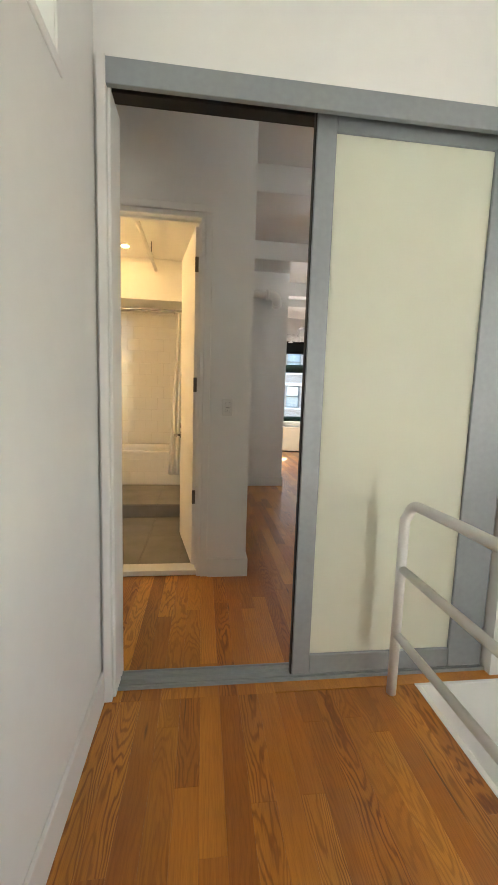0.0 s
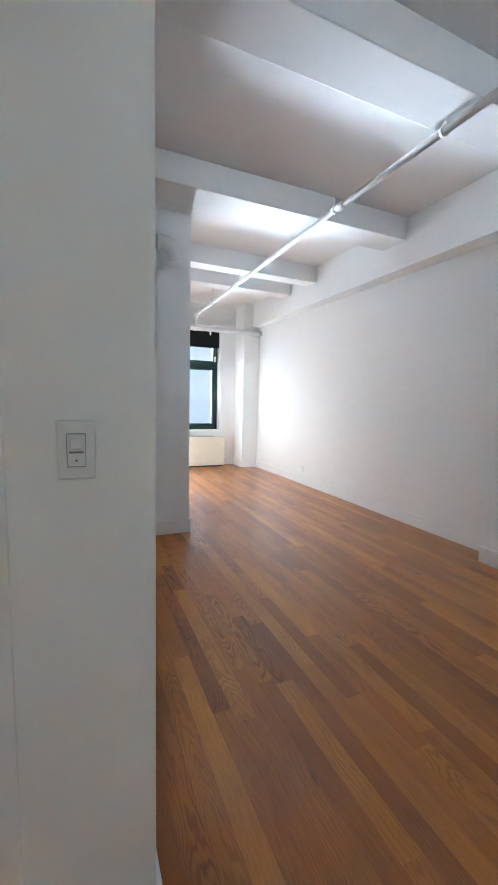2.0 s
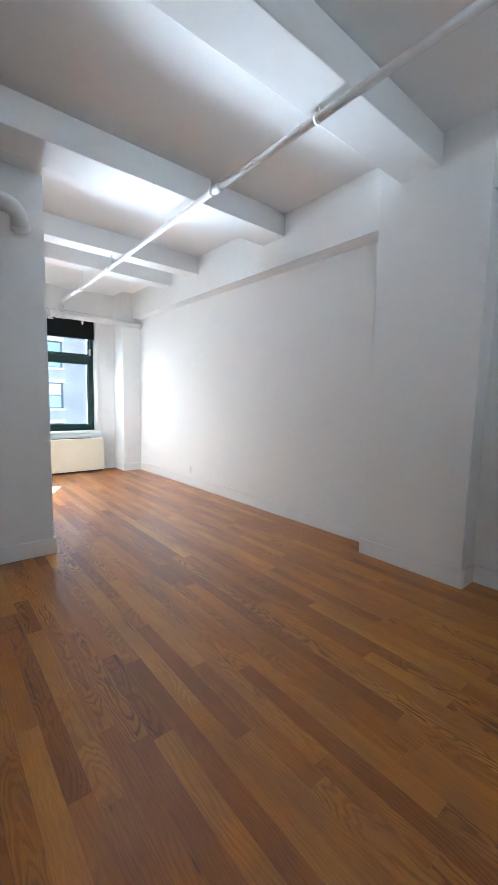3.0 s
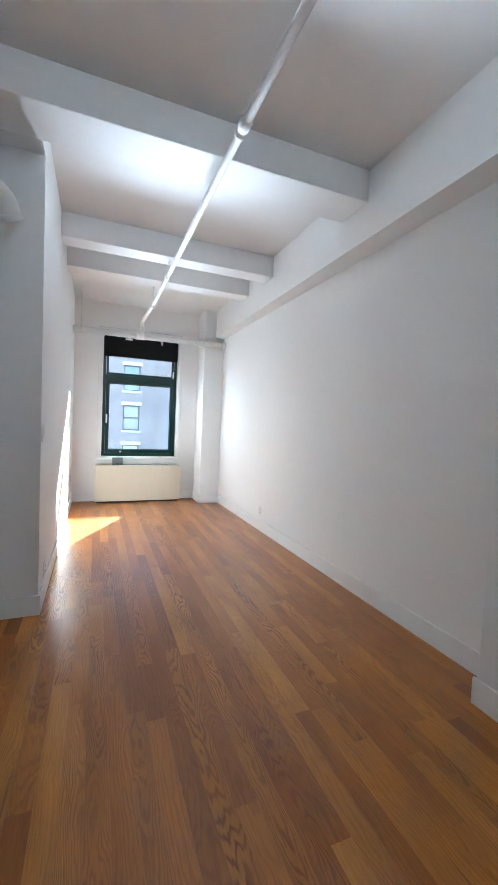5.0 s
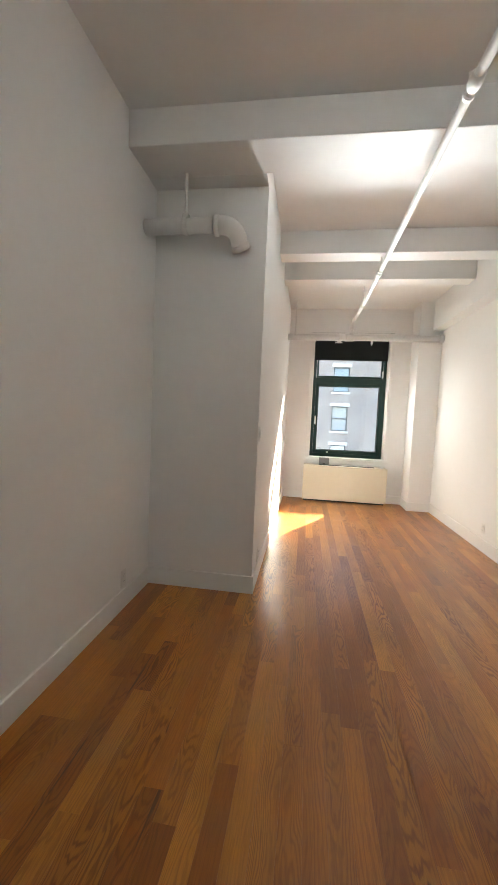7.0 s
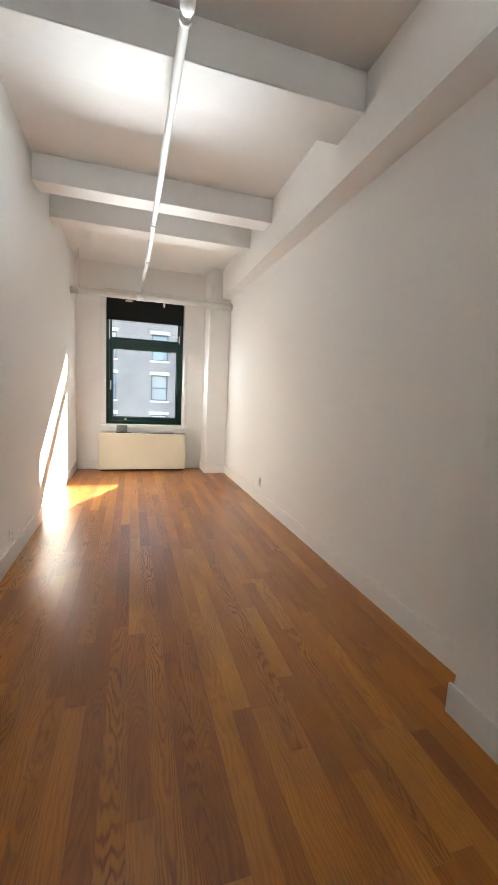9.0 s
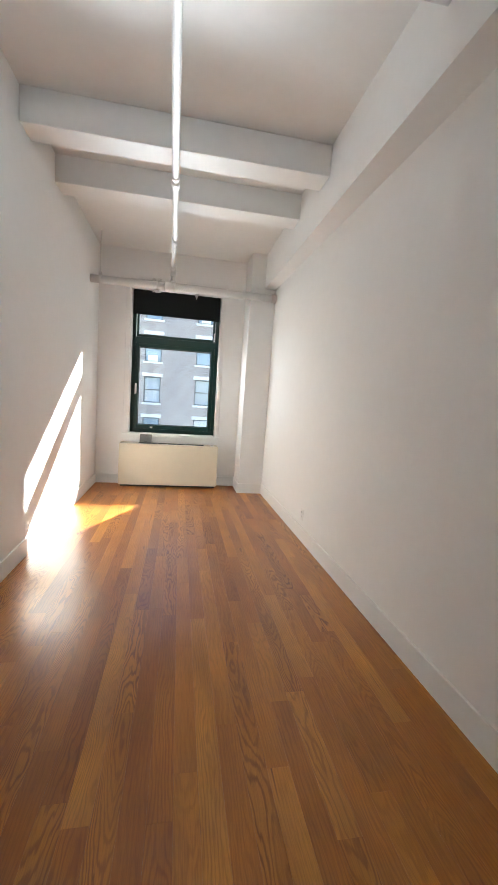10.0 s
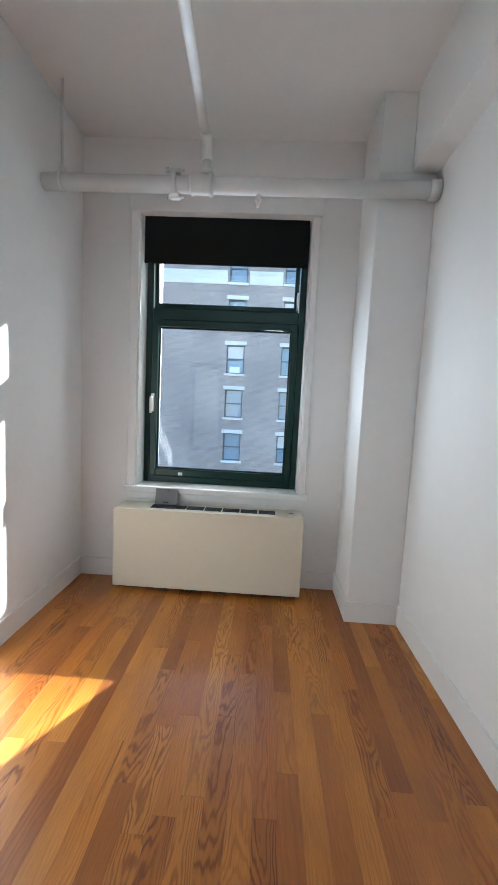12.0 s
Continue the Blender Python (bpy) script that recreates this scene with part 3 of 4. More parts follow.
# ---- fan coil unit below the window ----
def fan_coil():
    t = thing("fan_coil_unit", "cream enamel heating and cooling unit under the window", "radiator")
    x0, x1, y0, y1, z0, z1 = 2.122, 3.461, 10.058, 10.283, 0.03, 0.598
    part("body", B((x0, x1, y0 + 0.012, y1, z0 + 0.02, z1), bevel=0.004), CREAM, t)
    part("front_panel", B((x0 - 0.002, x1 + 0.002, y0, y0 + 0.014, z0, z1 + 0.002), bevel=0.004, seg=2), CREAM, t)
    # black block fills the gap below the unit and colours in its shadow
    part("plinth", B((x0 + 0.02, x1 - 0.02, y0 + 0.05, y1, 0.0, z0 + 0.022)), DARK, t, "black block drawn as the shaded gap underneath")
    part("grille_frame", B((2.36, 3.275, 10.105, 10.20, z1, z1 + 0.003)), PLASTIC, t, "pale grille surround")
    w = 0.118
    for i in range(7):
        gx = 2.372 + i * 0.129
        g = part("grille", B((gx, gx + w, 10.112, 10.193, z1 + 0.003, z1 + 0.005)), SLOT, t, "dark louvred grille")
        bm = bmesh.new()
        for k in range(9):
            box(bm, gx, gx + w, 10.114 + k * 0.009, 10.117 + k * 0.009, z1 + 0.005, z1 + 0.0085)
        part("louvre", bm, SLOT, g)
    lid = bpy.data.objects.new("access_flap", mesh("access_flap", B((0, 0.165, -0.004, 0.004, 0, 0.115), bevel=0.002), GREY))
    scene.collection.objects.link(lid)
    lid.parent = t
    lid.matrix_local = pose(2.375, 10.205, z1 + 0.006, -14)
    part("knob", tube(bmesh.new(), [(0.095, -0.004, 0.098), (0.095, -0.012, 0.098)], 0.007, 10), STEEL, lid)
    part("slot", B((0.06, 0.10, -0.0065, -0.004, 0.012, 0.02)), DARK, lid)
    # flat black plate; its colour stands for the shade inside the open well
    part("open_well", B((2.37, 2.535, 10.10, 10.198, z1 + 0.005, z1 + 0.007)), DARK, t, "black plate drawn as the shaded control well")
    c = part("control_plate", B((3.355, 3.40, 10.10, 10.16, z1 + 0.001, z1 + 0.012), bevel=0.003), PLASTIC, t, "white control plate")
    part("display", B((3.361, 3.394, 10.128, 10.152, z1 + 0.012, z1 + 0.0135)), GREY, c)


fan_coil()


# ---- pipes ----
def main_pipe():
    t = thing("sprinkler_main", "white painted sprinkler pipe hung under the ceiling", "pipe")
    r = 0.024
    rise = [(2.66, 2.845, 2.975), (5.66, 2.824, 2.965), (8.90, 2.778, 2.862), (9.70, 2.745, 2.852)]
    part("pipe", tube(bmesh.new(), [(x, y, z) for y, x, z in rise], r, 18), PIPE, t)

    def on(y):
        """The pipe's centre at y."""
        for (y0, x0, z0), (y1, x1, z1) in zip(rise, rise[1:]):
            if y <= y1:
                f = (y - y0) / (y1 - y0)
                return x0 + (x1 - x0) * f, z0 + (z1 - z0) * f

    for y in (5.62, 7.87, 8.93):
        x, z = on(y)
        part("coupling", tube(bmesh.new(), [(x, y - 0.045, z), (x, y - 0.03, z), (x, y + 0.03, z), (x, y + 0.045, z)], [r + 0.003, r + 0.009, r + 0.009, r + 0.003], 18), PIPE, t)
    for y, top in ((4.62, LOW), (5.70, 3.065), (7.77, LOW), (8.86, BAY)):
        x, z = on(y)
        bm = tube(bmesh.new(), [(x, y, z + r), (x, y, top)], 0.007, 8)
        tube(bm, [(x, y - 0.011, z), (x, y + 0.011, z)], r + 0.006, 18)
        box(bm, x - 0.01, x + 0.01, y - 0.01, y + 0.01, z + r, z + r + 0.04, 0.003)
        part("hanger", bm, PIPE, t)
    bm = tube(bmesh.new(), [(2.745, 9.68, 2.852)] + arc((2.745, 9.74, 2.792), (0, 0, 0.06), (0, 0.06, 0), 0, 90, 7) + [(2.745, 9.80, 2.76)], 0.031, 18)
    part("elbow", bm, PIPE, t)
    bm = tube(bmesh.new(), [(2.745, 9.80, 2.78), (2.745, 9.80, 2.66)], 0.024, 16)
    tube(bm, [(2.745, 9.80, 2.725), (2.745, 9.80, 2.70)], 0.03, 16)
    part("drop", bm, PIPE, t)


main_pipe()


def cross_pipe():
    t = thing("drain_pipe", "thick white painted pipe crossing above the window", "pipe")
    y, z, r = 9.80, 2.63, 0.047
    part("pipe", tube(bmesh.new(), [(1.775, y, z - 0.004), (4.082, y, z)], r, 22), PIPE, t)
    part("end_collar", tube(bmesh.new(), [(4.02, y, z), (4.026, y, z), (4.075, y, z)], [0.048, 0.056, 0.056], 20), PIPE, t)
    bm = bmesh.new()
    tube(bm, [(2.645, y, z), (2.66, y, z), (2.668, y, z), (2.76, y, z), (2.768, y, z), (2.785, y, z)], [0.05, 0.064, 0.056, 0.056, 0.064, 0.05], 22)
    tube(bm, [(2.745, y, z + 0.04), (2.745, y, z + 0.085)], [0.045, 0.034], 16)
    part("tee", bm, PIPE, t)
    bm = tube(bmesh.new(), [(2.545, y, z), (2.575, y, z)], 0.06, 22)
    for k in range(2):
        s = 1 if k else -1
        box(bm, 2.53, 2.592, y - 0.018, y + 0.018, z + s * 0.068 - 0.016, z + s * 0.068 + 0.016, 0.006)
        tube(bm, [(2.51, y - 0.005, z + s * 0.075), (2.612, y - 0.005, z + s * 0.075)], 0.008, 8)
        tube(bm, [(2.505, y - 0.005, z + s * 0.075), (2.52, y - 0.005, z + s * 0.075)], 0.014, 6)
    part("bolted_coupling", bm, PIPE, t, "white bolted pipe coupling")
    bm = tube(bmesh.new(), [(3.05, y, z - 0.04), (3.05, y, z - 0.065), (3.05, y, z - 0.07), (3.05, y, z - 0.085), (3.05, y, z - 0.09), (3.05, y, z - 0.115)], [0.012, 0.012, 0.019, 0.019, 0.010, 0.007], 12)
    part("sprinkler_head", bm, PIPE, t, "white painted sprinkler head")
    bm = tube(bmesh.new(), [(1.885, y, z + 0.05), (1.885, y, BAY)], 0.008, 8)
    tube(bm, [(1.873, y, z), (1.897, y, z)], r + 0.006, 20)
    box(bm, 1.87, 1.90, y - 0.02, y + 0.02, z + 0.048, z + 0.085, 0.005)
    part("hanger", bm, PIPE, t)


cross_pipe()


def entry_pipe():
    t = thing("sprinkler_stub", "white painted pipe entering the wall above the door", "pipe")
    x, far, z = -0.014, 0.029, 2.805
    part("pipe", tube(bmesh.new(), [(far, 2.661, z), (x, 3.609, z)], 0.019, 16), PIPE, t)
    part("escutcheon", tube(bmesh.new(), [(x, 3.60, z), (x, 3.6095, z)], [0.024, 0.03], 18), PIPE, t)


def nook_pipe():
    t = thing("waste_pipe", "short thick white pipe with an elbow in the nook", "pipe")
    y, z, r = 6.30, 2.673, 0.052
    part("pipe", tube(bmesh.new(), [(0.93, y, z), (1.50, y, z)], r, 20), PIPE, t)
    bend = arc((1.49, y + 0.06, z - 0.075), (0, -0.06, 0.075), (0.10, 0.02, 0.0), 0, 90, 8)
    bm = tube(bmesh.new(), [(1.435, y, z), (1.44, y, z)] + bend + [(1.605, y + 0.115, z - 0.125)], [0.06] * 11 + [0.058], 20)
    tube(bm, [(1.425, y, z), (1.43, y, z), (1.458, y, z), (1.463, y, z)], [0.06, 0.069, 0.069, 0.06], 20)
    tube(bm, [(1.592, y + 0.088, z - 0.09), (1.594, y + 0.092, z - 0.095), (1.604, y + 0.113, z - 0.122), (1.605, y + 0.115, z - 0.125)], [0.06, 0.067, 0.067, 0.06], 20)
    part("elbow", bm, PIPE, t)
    bm = tube(bmesh.new(), [(1.222, y, z + 0.05), (1.222, y, LOW)], 0.012, 8)
    tube(bm, [(1.205, y, z), (1.24, y, z)], r + 0.006, 20)
    box(bm, 1.20, 1.245, y - 0.02, y + 0.02, z + 0.05, z + 0.085, 0.006)
    part("hanger", bm, PIPE, t)


nook_pipe()
entry_pipe()


# ---- switches and outlets ----
def wall_plate(name, label, category, m, inner, w=0.072, h=0.118):
    t = thing(name, label, category)
    t.matrix_world = m
    p = part("plate", B((-w / 2, w / 2, -0.006, 0.0, -h / 2, h / 2), bevel=0.003, seg=2), PLASTIC, t)
    if inner == "dimmer":
        part("rocker", B((-0.017, 0.017, -0.011, -0.006, -0.033, 0.033), bevel=0.002), PLASTIC, t)
        # grey strips colour in the shadow line round the rocker
        part("surround", B((-0.0175, -0.0168, -0.0115, -0.006, -0.033, 0.033), (0.0168, 0.0175, -0.0115, -0.006, -0.033, 0.033), (-0.0168, 0.0168, -0.0115, -0.006, 0.0325, 0.0332), (-0.0168, 0.0168, -0.0115, -0.006, -0.0332, -0.0325)), GREY, t, "thin grey strips drawn as a shadow line")
        part("paddle", B((-0.012, 0.012, -0.017, -0.011, 0.004, 0.024), bevel=0.003, seg=2), PLASTIC, t)
        part("slider_slot", B((-0.013, 0.013, -0.0115, -0.011, -0.006, -0.002)), GREY, t, "grey slider slot")
        part("button", B((-0.010, 0.010, -0.0145, -0.011, -0.026, -0.014), bevel=0.002), PLASTIC, t)
        part("indicator", B((-0.003, 0.003, -0.0150, -0.0145, -0.022, -0.018)), GREY, t)
    elif inner == "toggle":
        part("rocker", B((-0.016, 0.016, -0.010, -0.006, -0.032, 0.032), bevel=0.002), PLASTIC, t)
    else:
        for z in (-0.02, 0.02):
            s = part("socket", B((-0.016, 0.016, -0.009, -0.006, z - 0.014, z + 0.014), bevel=0.003), PLASTIC, t)
            part("slot", B((-0.008, -0.006, -0.0098, -0.009, z - 0.005, z + 0.006), (0.006, 0.008, -0.0098, -0.009, z - 0.005, z + 0.006)), DARK, s)
    return t


wall_plate("light_switch", "white dimmer switch beside the bathroom door", "switch", pose(0.773, 3.61, 1.222), "dimmer")
wall_plate("light_switch", "white light switch at the wall's edge", "switch", pose(1.775, 6.595, 1.233, 0, 0, 90), "toggle")
for x, y, z, turn in ((1.775, 6.80, 0.20, 90), (1.775, 7.82, 0.20, 90), (1.775, 9.05, 0.235, 90), (0.93, 6.06, 0.21, 90), (4.1055, 8.10, 0.25, -89.2)):
    tagged(wall_plate("wall_outlet", "white wall outlet above the skirting board", "outlet", pose(x, y, z, 0, 0, turn), "socket"), group="wall outlets")


# ---- bathroom ----
structure("bath_floor", B((-1.08, 0.80, 3.75, 4.90, -0.02, 0.022), (-1.08, 0.80, 4.902, 5.79, -0.02, 0.161)), GROUTG, "grey grout bed under floor tiles", "floor")
structure("bath_tile_bed", B((-1.08, 0.80, 6.499, 6.51, 0.169, 2.40), (-1.08, -1.069, 5.78, 6.499, 0.169, 2.40)), GROUT, "pale grout behind wall tiles", "wall")


def bath_tub():
    t = thing("bath_tub", "white built-in bath tub with a tiled apron", "bath tub")
    bm = bmesh.new()
    x0, x1, y0, y1, top, deep = -1.068, 0.45, 5.775, 6.498, 0.60, 0.25
    rows = [((0.0, 0.0), top - 0.035), ((0.0, 0.0), top), ((0.055, 0.06), top), ((0.075, 0.08), top - 0.03), ((0.16, 0.14), deep + 0.02), ((0.2, 0.18), deep)]
    loops = []
    for (ix, iy), z in rows:
        loops.append([bm.verts.new(v) for v in ((x0 + ix, y0 + iy, z), (x1 - ix, y0 + iy, z), (x1 - ix, y1 - iy, z), (x0 + ix, y1 - iy, z))])
    for a, b in zip(loops, loops[1:]):
        for k in range(4):
            bm.faces.new((a[k], a[(k + 1) % 4], b[(k + 1) % 4], b[k]))
    bm.faces.new(loops[-1])
    bmesh.ops.bevel(bm, geom=bm.edges[:], offset=0.012, segments=3, affect="EDGES", profile=0.5)
    part("basin", bm, PORCELAIN, t)
    apron = part("apron", B((x0, x1, 5.79, 5.80, 0.169, 0.565)), GROUT, t)
    return apron


apron = bath_tub()


def toilet():
    t = thing("toilet", "white porcelain toilet with a closed lid", "toilet")
    cx, cy, z0 = -0.62, 5.36, 0.169

    def oval(bm, levels, sides=28):
        loops = []
        for z, x_front, x_back, half in levels:
            ring = []
            for k in range(sides):
                a = k * math.tau / sides
                mid, ax = (x_front + x_back) / 2, (x_front - x_back) / 2
                c = math.cos(a)
                ring.append(bm.verts.new((mid + ax * (abs(c) ** 0.85) * (1 if c > 0 else -1), cy + half * math.sin(a), z)))
            loops.append(ring)
        for a, b in zip(loops, loops[1:]):
            for k in range(sides):
                f = bm.faces.new((a[k], a[(k + 1) % sides], b[(k + 1) % sides], b[k]))
                f.smooth = True
        bm.faces.new(list(reversed(loops[0]))), bm.faces.new(loops[-1])
        return bm

    part("bowl", oval(bmesh.new(), [(z0, -0.47, -1.0, 0.115), (z0 + 0.02, -0.475, -1.0, 0.112), (z0 + 0.13, -0.50, -1.0, 0.10), (z0 + 0.20, -0.47, -1.0, 0.12), (z0 + 0.27, -0.42, -1.0, 0.155), (z0 + 0.33, -0.39, -1.0, 0.175), (z0 + 0.375, -0.385, -1.0, 0.18), (z0 + 0.385, -0.39, -1.0, 0.178)]), PORCELAIN, t)
    part("seat", oval(bmesh.new(), [(z0 + 0.39, -0.385, -0.86, 0.178), (z0 + 0.395, -0.378, -0.86, 0.184), (z0 + 0.405, -0.378, -0.86, 0.184), (z0 + 0.41, -0.383, -0.86, 0.180)]), PLASTIC, t)
    part("lid", oval(bmesh.new(), [(z0 + 0.414, -0.382, -0.87, 0.180), (z0 + 0.42, -0.376, -0.87, 0.186), (z0 + 0.432, -0.378, -0.87, 0.184), (z0 + 0.442, -0.40, -0.86, 0.165), (z0 + 0.446, -0.45, -0.83, 0.12)]), PLASTIC, t)
    part("tank", B((-1.075, -0.88, cy - 0.20, cy + 0.20, z0 + 0.38, z0 + 0.74), bevel=0.02, seg=3), PORCELAIN, t)
    part("tank_lid", B((-1.078, -0.87, cy - 0.21, cy + 0.21, z0 + 0.742, z0 + 0.775), bevel=0.01, seg=2), PORCELAIN, t)


toilet()


def shower_set():
    x = -1.069
    t = thing("fixed_shower", "chrome shower head on a bent arm", "shower")
    part("arm", tube(bmesh.new(), [(x, 6.02, 2.28), (x + 0.06, 6.02, 2.28), (x + 0.13, 6.01, 2.24)], 0.011, 10), CHROME, t)
    part("head", tube(bmesh.new(), [(x + 0.12, 6.01, 2.25), (x + 0.14, 6.01, 2.225), (x + 0.17, 6.0, 2.18), (x + 0.175, 6.0, 2.17)], [0.016, 0.02, 0.05, 0.048], 18), CHROME, t)
    t = thing("hand_shower", "chrome hand shower on a wall bracket with a hose", "shower")
    for y in (5.88, 6.08):
        part("bracket", tube(bmesh.new(), [(x, y, 1.56), (x + 0.012, y, 1.56), (x + 0.014, y, 1.56), (x + 0.09, y, 1.56)], [0.03, 0.028, 0.013, 0.013], 14), CHROME, t)
    part("handle", tube(bmesh.new(), [(x + 0.08, 6.08, 1.50), (x + 0.085, 6.08, 1.62), (x + 0.11, 6.075, 1.69), (x + 0.15, 6.07, 1.715)], [0.012, 0.013, 0.014, 0.018], 12), CHROME, t)
    part("spray_head", tube(bmesh.new(), [(x + 0.15, 6.07, 1.73), (x + 0.165, 6.07, 1.70), (x + 0.17, 6.07, 1.692)], [0.03, 0.047, 0.044], 18), CHROME, t)
    hose = [(x + 0.08, 6.08, 1.50), (x + 0.10, 6.09, 1.35), (x + 0.14, 6.10, 1.15), (x + 0.14, 6.10, 1.05), (x + 0.10, 6.10, 1.0), (x + 0.05, 6.08, 1.03), (x + 0.03, 6.06, 1.12), (x + 0.04, 6.06, 1.4), (x + 0.05, 6.06, 1.55)]
    part("hose", tube(bmesh.new(), hose, 0.0085, 10), CHROME, t)
    t = thing("mixer_valve", "round chrome mixer valve with a lever", "tap")
    part("plate", tube(bmesh.new(), [(x, 6.0, 1.24), (x + 0.008, 6.0, 1.24), (x + 0.014, 6.0, 1.24)], [0.085, 0.082, 0.07], 26), CHROME, t)
    part("lever", tube(bmesh.new(), [(x, 6.0, 1.24), (x + 0.07, 6.0, 1.24), (x + 0.08, 6.0, 1.24), (x + 0.085, 6.02, 1.19)], [0.024, 0.022, 0.012, 0.009], 12), CHROME, t)
    t = thing("diverter", "small chrome diverter knob", "tap")
    part("knob", tube(bmesh.new(), [(x, 6.02, 1.04), (x + 0.012, 6.02, 1.04), (x + 0.014, 6.02, 1.04), (x + 0.07, 6.02, 1.04), (x + 0.072, 6.02, 1.04), (x + 0.095, 6.02, 1.04)], [0.032, 0.03, 0.013, 0.013, 0.022, 0.022], 14), CHROME, t)
    t = thing("tub_spout", "chrome tub spout on the tiled wall", "tap")
    part("spout", tube(bmesh.new(), [(x, 6.03, 0.86), (x + 0.02, 6.03, 0.86), (x + 0.10, 6.03, 0.86), (x + 0.15, 6.03, 0.85), (x + 0.17, 6.03, 0.80)], [0.034, 0.022, 0.022, 0.022, 0.02], 16), CHROME, t)


shower_set()


def curtain():
    t = thing("curtain_rod", "chrome shower curtain rod over the tub", "curtain rod")
    part("rod", tube(bmesh.new(), [(-1.079, 5.73, 2.28), (0.80, 5.73, 2.275)], 0.0125, 14), CHROME, t)
    part("flange", tube(bmesh.new(), [(-1.079, 5.73, 2.28), (-1.06, 5.73, 2.28)], 0.03, 18), CHROME, t)
    t = thing("shower_curtain", "white shower curtain drawn aside on its rod", "curtain")
    bm = bmesh.new()
    cols, rows = 60, 14
    grid = []
    for j in range(rows + 1):
        f = j / rows
        z = 0.31 + (2.255 - 0.31) * f
        row = []
        for i in range(cols + 1):
            u = i / cols
            spread = 0.16 + 0.10 * (1 - f)
            row.append(bm.verts.new((0.445 - spread * (1 - u) - 0.005 * math.sin(j), 5.732 + 0.028 * math.sin(u * 26 + 0.5 * math.sin(f * 3)) * (0.7 + 0.4 * (1 - f)), z)))
        grid.append(row)
    for a, b in zip(grid, grid[1:]):
        for i in range(cols):
            fc = bm.faces.new((a[i], a[i + 1], b[i + 1], b[i]))
            fc.smooth = True
    ob = part("cloth", bm, CLOTH, t)
    so = ob.modifiers.new("thickness", "SOLIDIFY")
    so.thickness = 0.002
    for i in range(4):
        part("ring", tube(bmesh.new(), arc((0.25 + i * 0.055, 5.73, 2.265), (0, 0.024, 0), (0, 0, 0.026), 0, 330, 14), 0.003, 6), CHROME, t)


curtain()


def bath_light():
    t = thing("downlight", "lit recessed ceiling downlight", "lamp")
    x, y, z = -0.25, 5.42, 2.86
    part("trim_ring", tube(bmesh.new(), [(x, y, z - 0.004), (x, y, z)], 0.055, 24), PLASTIC, t)
    part("lens", tube(bmesh.new(), [(x, y, z - 0.008), (x, y, z - 0.0045)], 0.038, 24), LAMPGLOW, t)


bath_light()
warm = lamp("bath_lamp", "AREA", look((-0.25, 5.42, 2.84), (-0.20, 5.6, 0)), 0.085, (1.0, 0.58, 0.21), (0.09, 0.09))
warm2 = lamp("vanity_lamp", "AREA", look((-0.97, 4.35, 1.93), (0.2, 5.6, 1.35)), 0.13, (1.0, 0.50, 0.15), (0.36, 0.12))


def vanity_light():
    t = thing("vanity_light", "warm lit bar lamp over the washstand wall", "lamp")
    part("back_plate", B((-1.079, -1.04, 4.1, 4.6, 1.86, 2.0), bevel=0.004), STEEL, t)
    part("shade", B((-1.04, -0.985, 4.13, 4.57, 1.87, 1.99), bevel=0.01, seg=2), LAMPGLOW, t, "glowing opal shade")


vanity_light()


def bath_pipe():
    t = thing("sprinkler_branch", "white painted pipe under the bathroom ceiling", "pipe")
    x, z = 0.03, 2.74
    part("pipe", tube(bmesh.new(), [(x, 3.745, z), (x, 5.0, z), (x, 5.779, z)], 0.018, 14), PIPE, t)
    for y in (4.33, 5.32):
        bm = tube(bmesh.new(), [(x, y - 0.05, z), (x, y - 0.038, z), (x, y - 0.034, z), (x, y + 0.034, z), (x, y + 0.038, z), (x, y + 0.05, z)], [0.021, 0.029, 0.026, 0.026, 0.029, 0.021], 16)
        part("coupling", bm, PIPE, t)
    for y, mat in ((4.22, PIPE), (5.24, DARK)):
        part("hanger", tube(bmesh.new(), [(x + 0.015, y, z + 0.012), (x + 0.015, y, 2.859)], 0.0045, 8), mat, t)
        part("clamp", tube(bmesh.new(), [(x, y - 0.008, z), (x, y + 0.008, z)], 0.023, 14), PIPE, t)


bath_pipe()


# ---- outside ----
bm = bmesh.new()
box(bm, -400, 400, -300, 600, -14.2, -14.0)
structure("ground", bm, ASPHALT, "dark asphalt street far below", "ground")


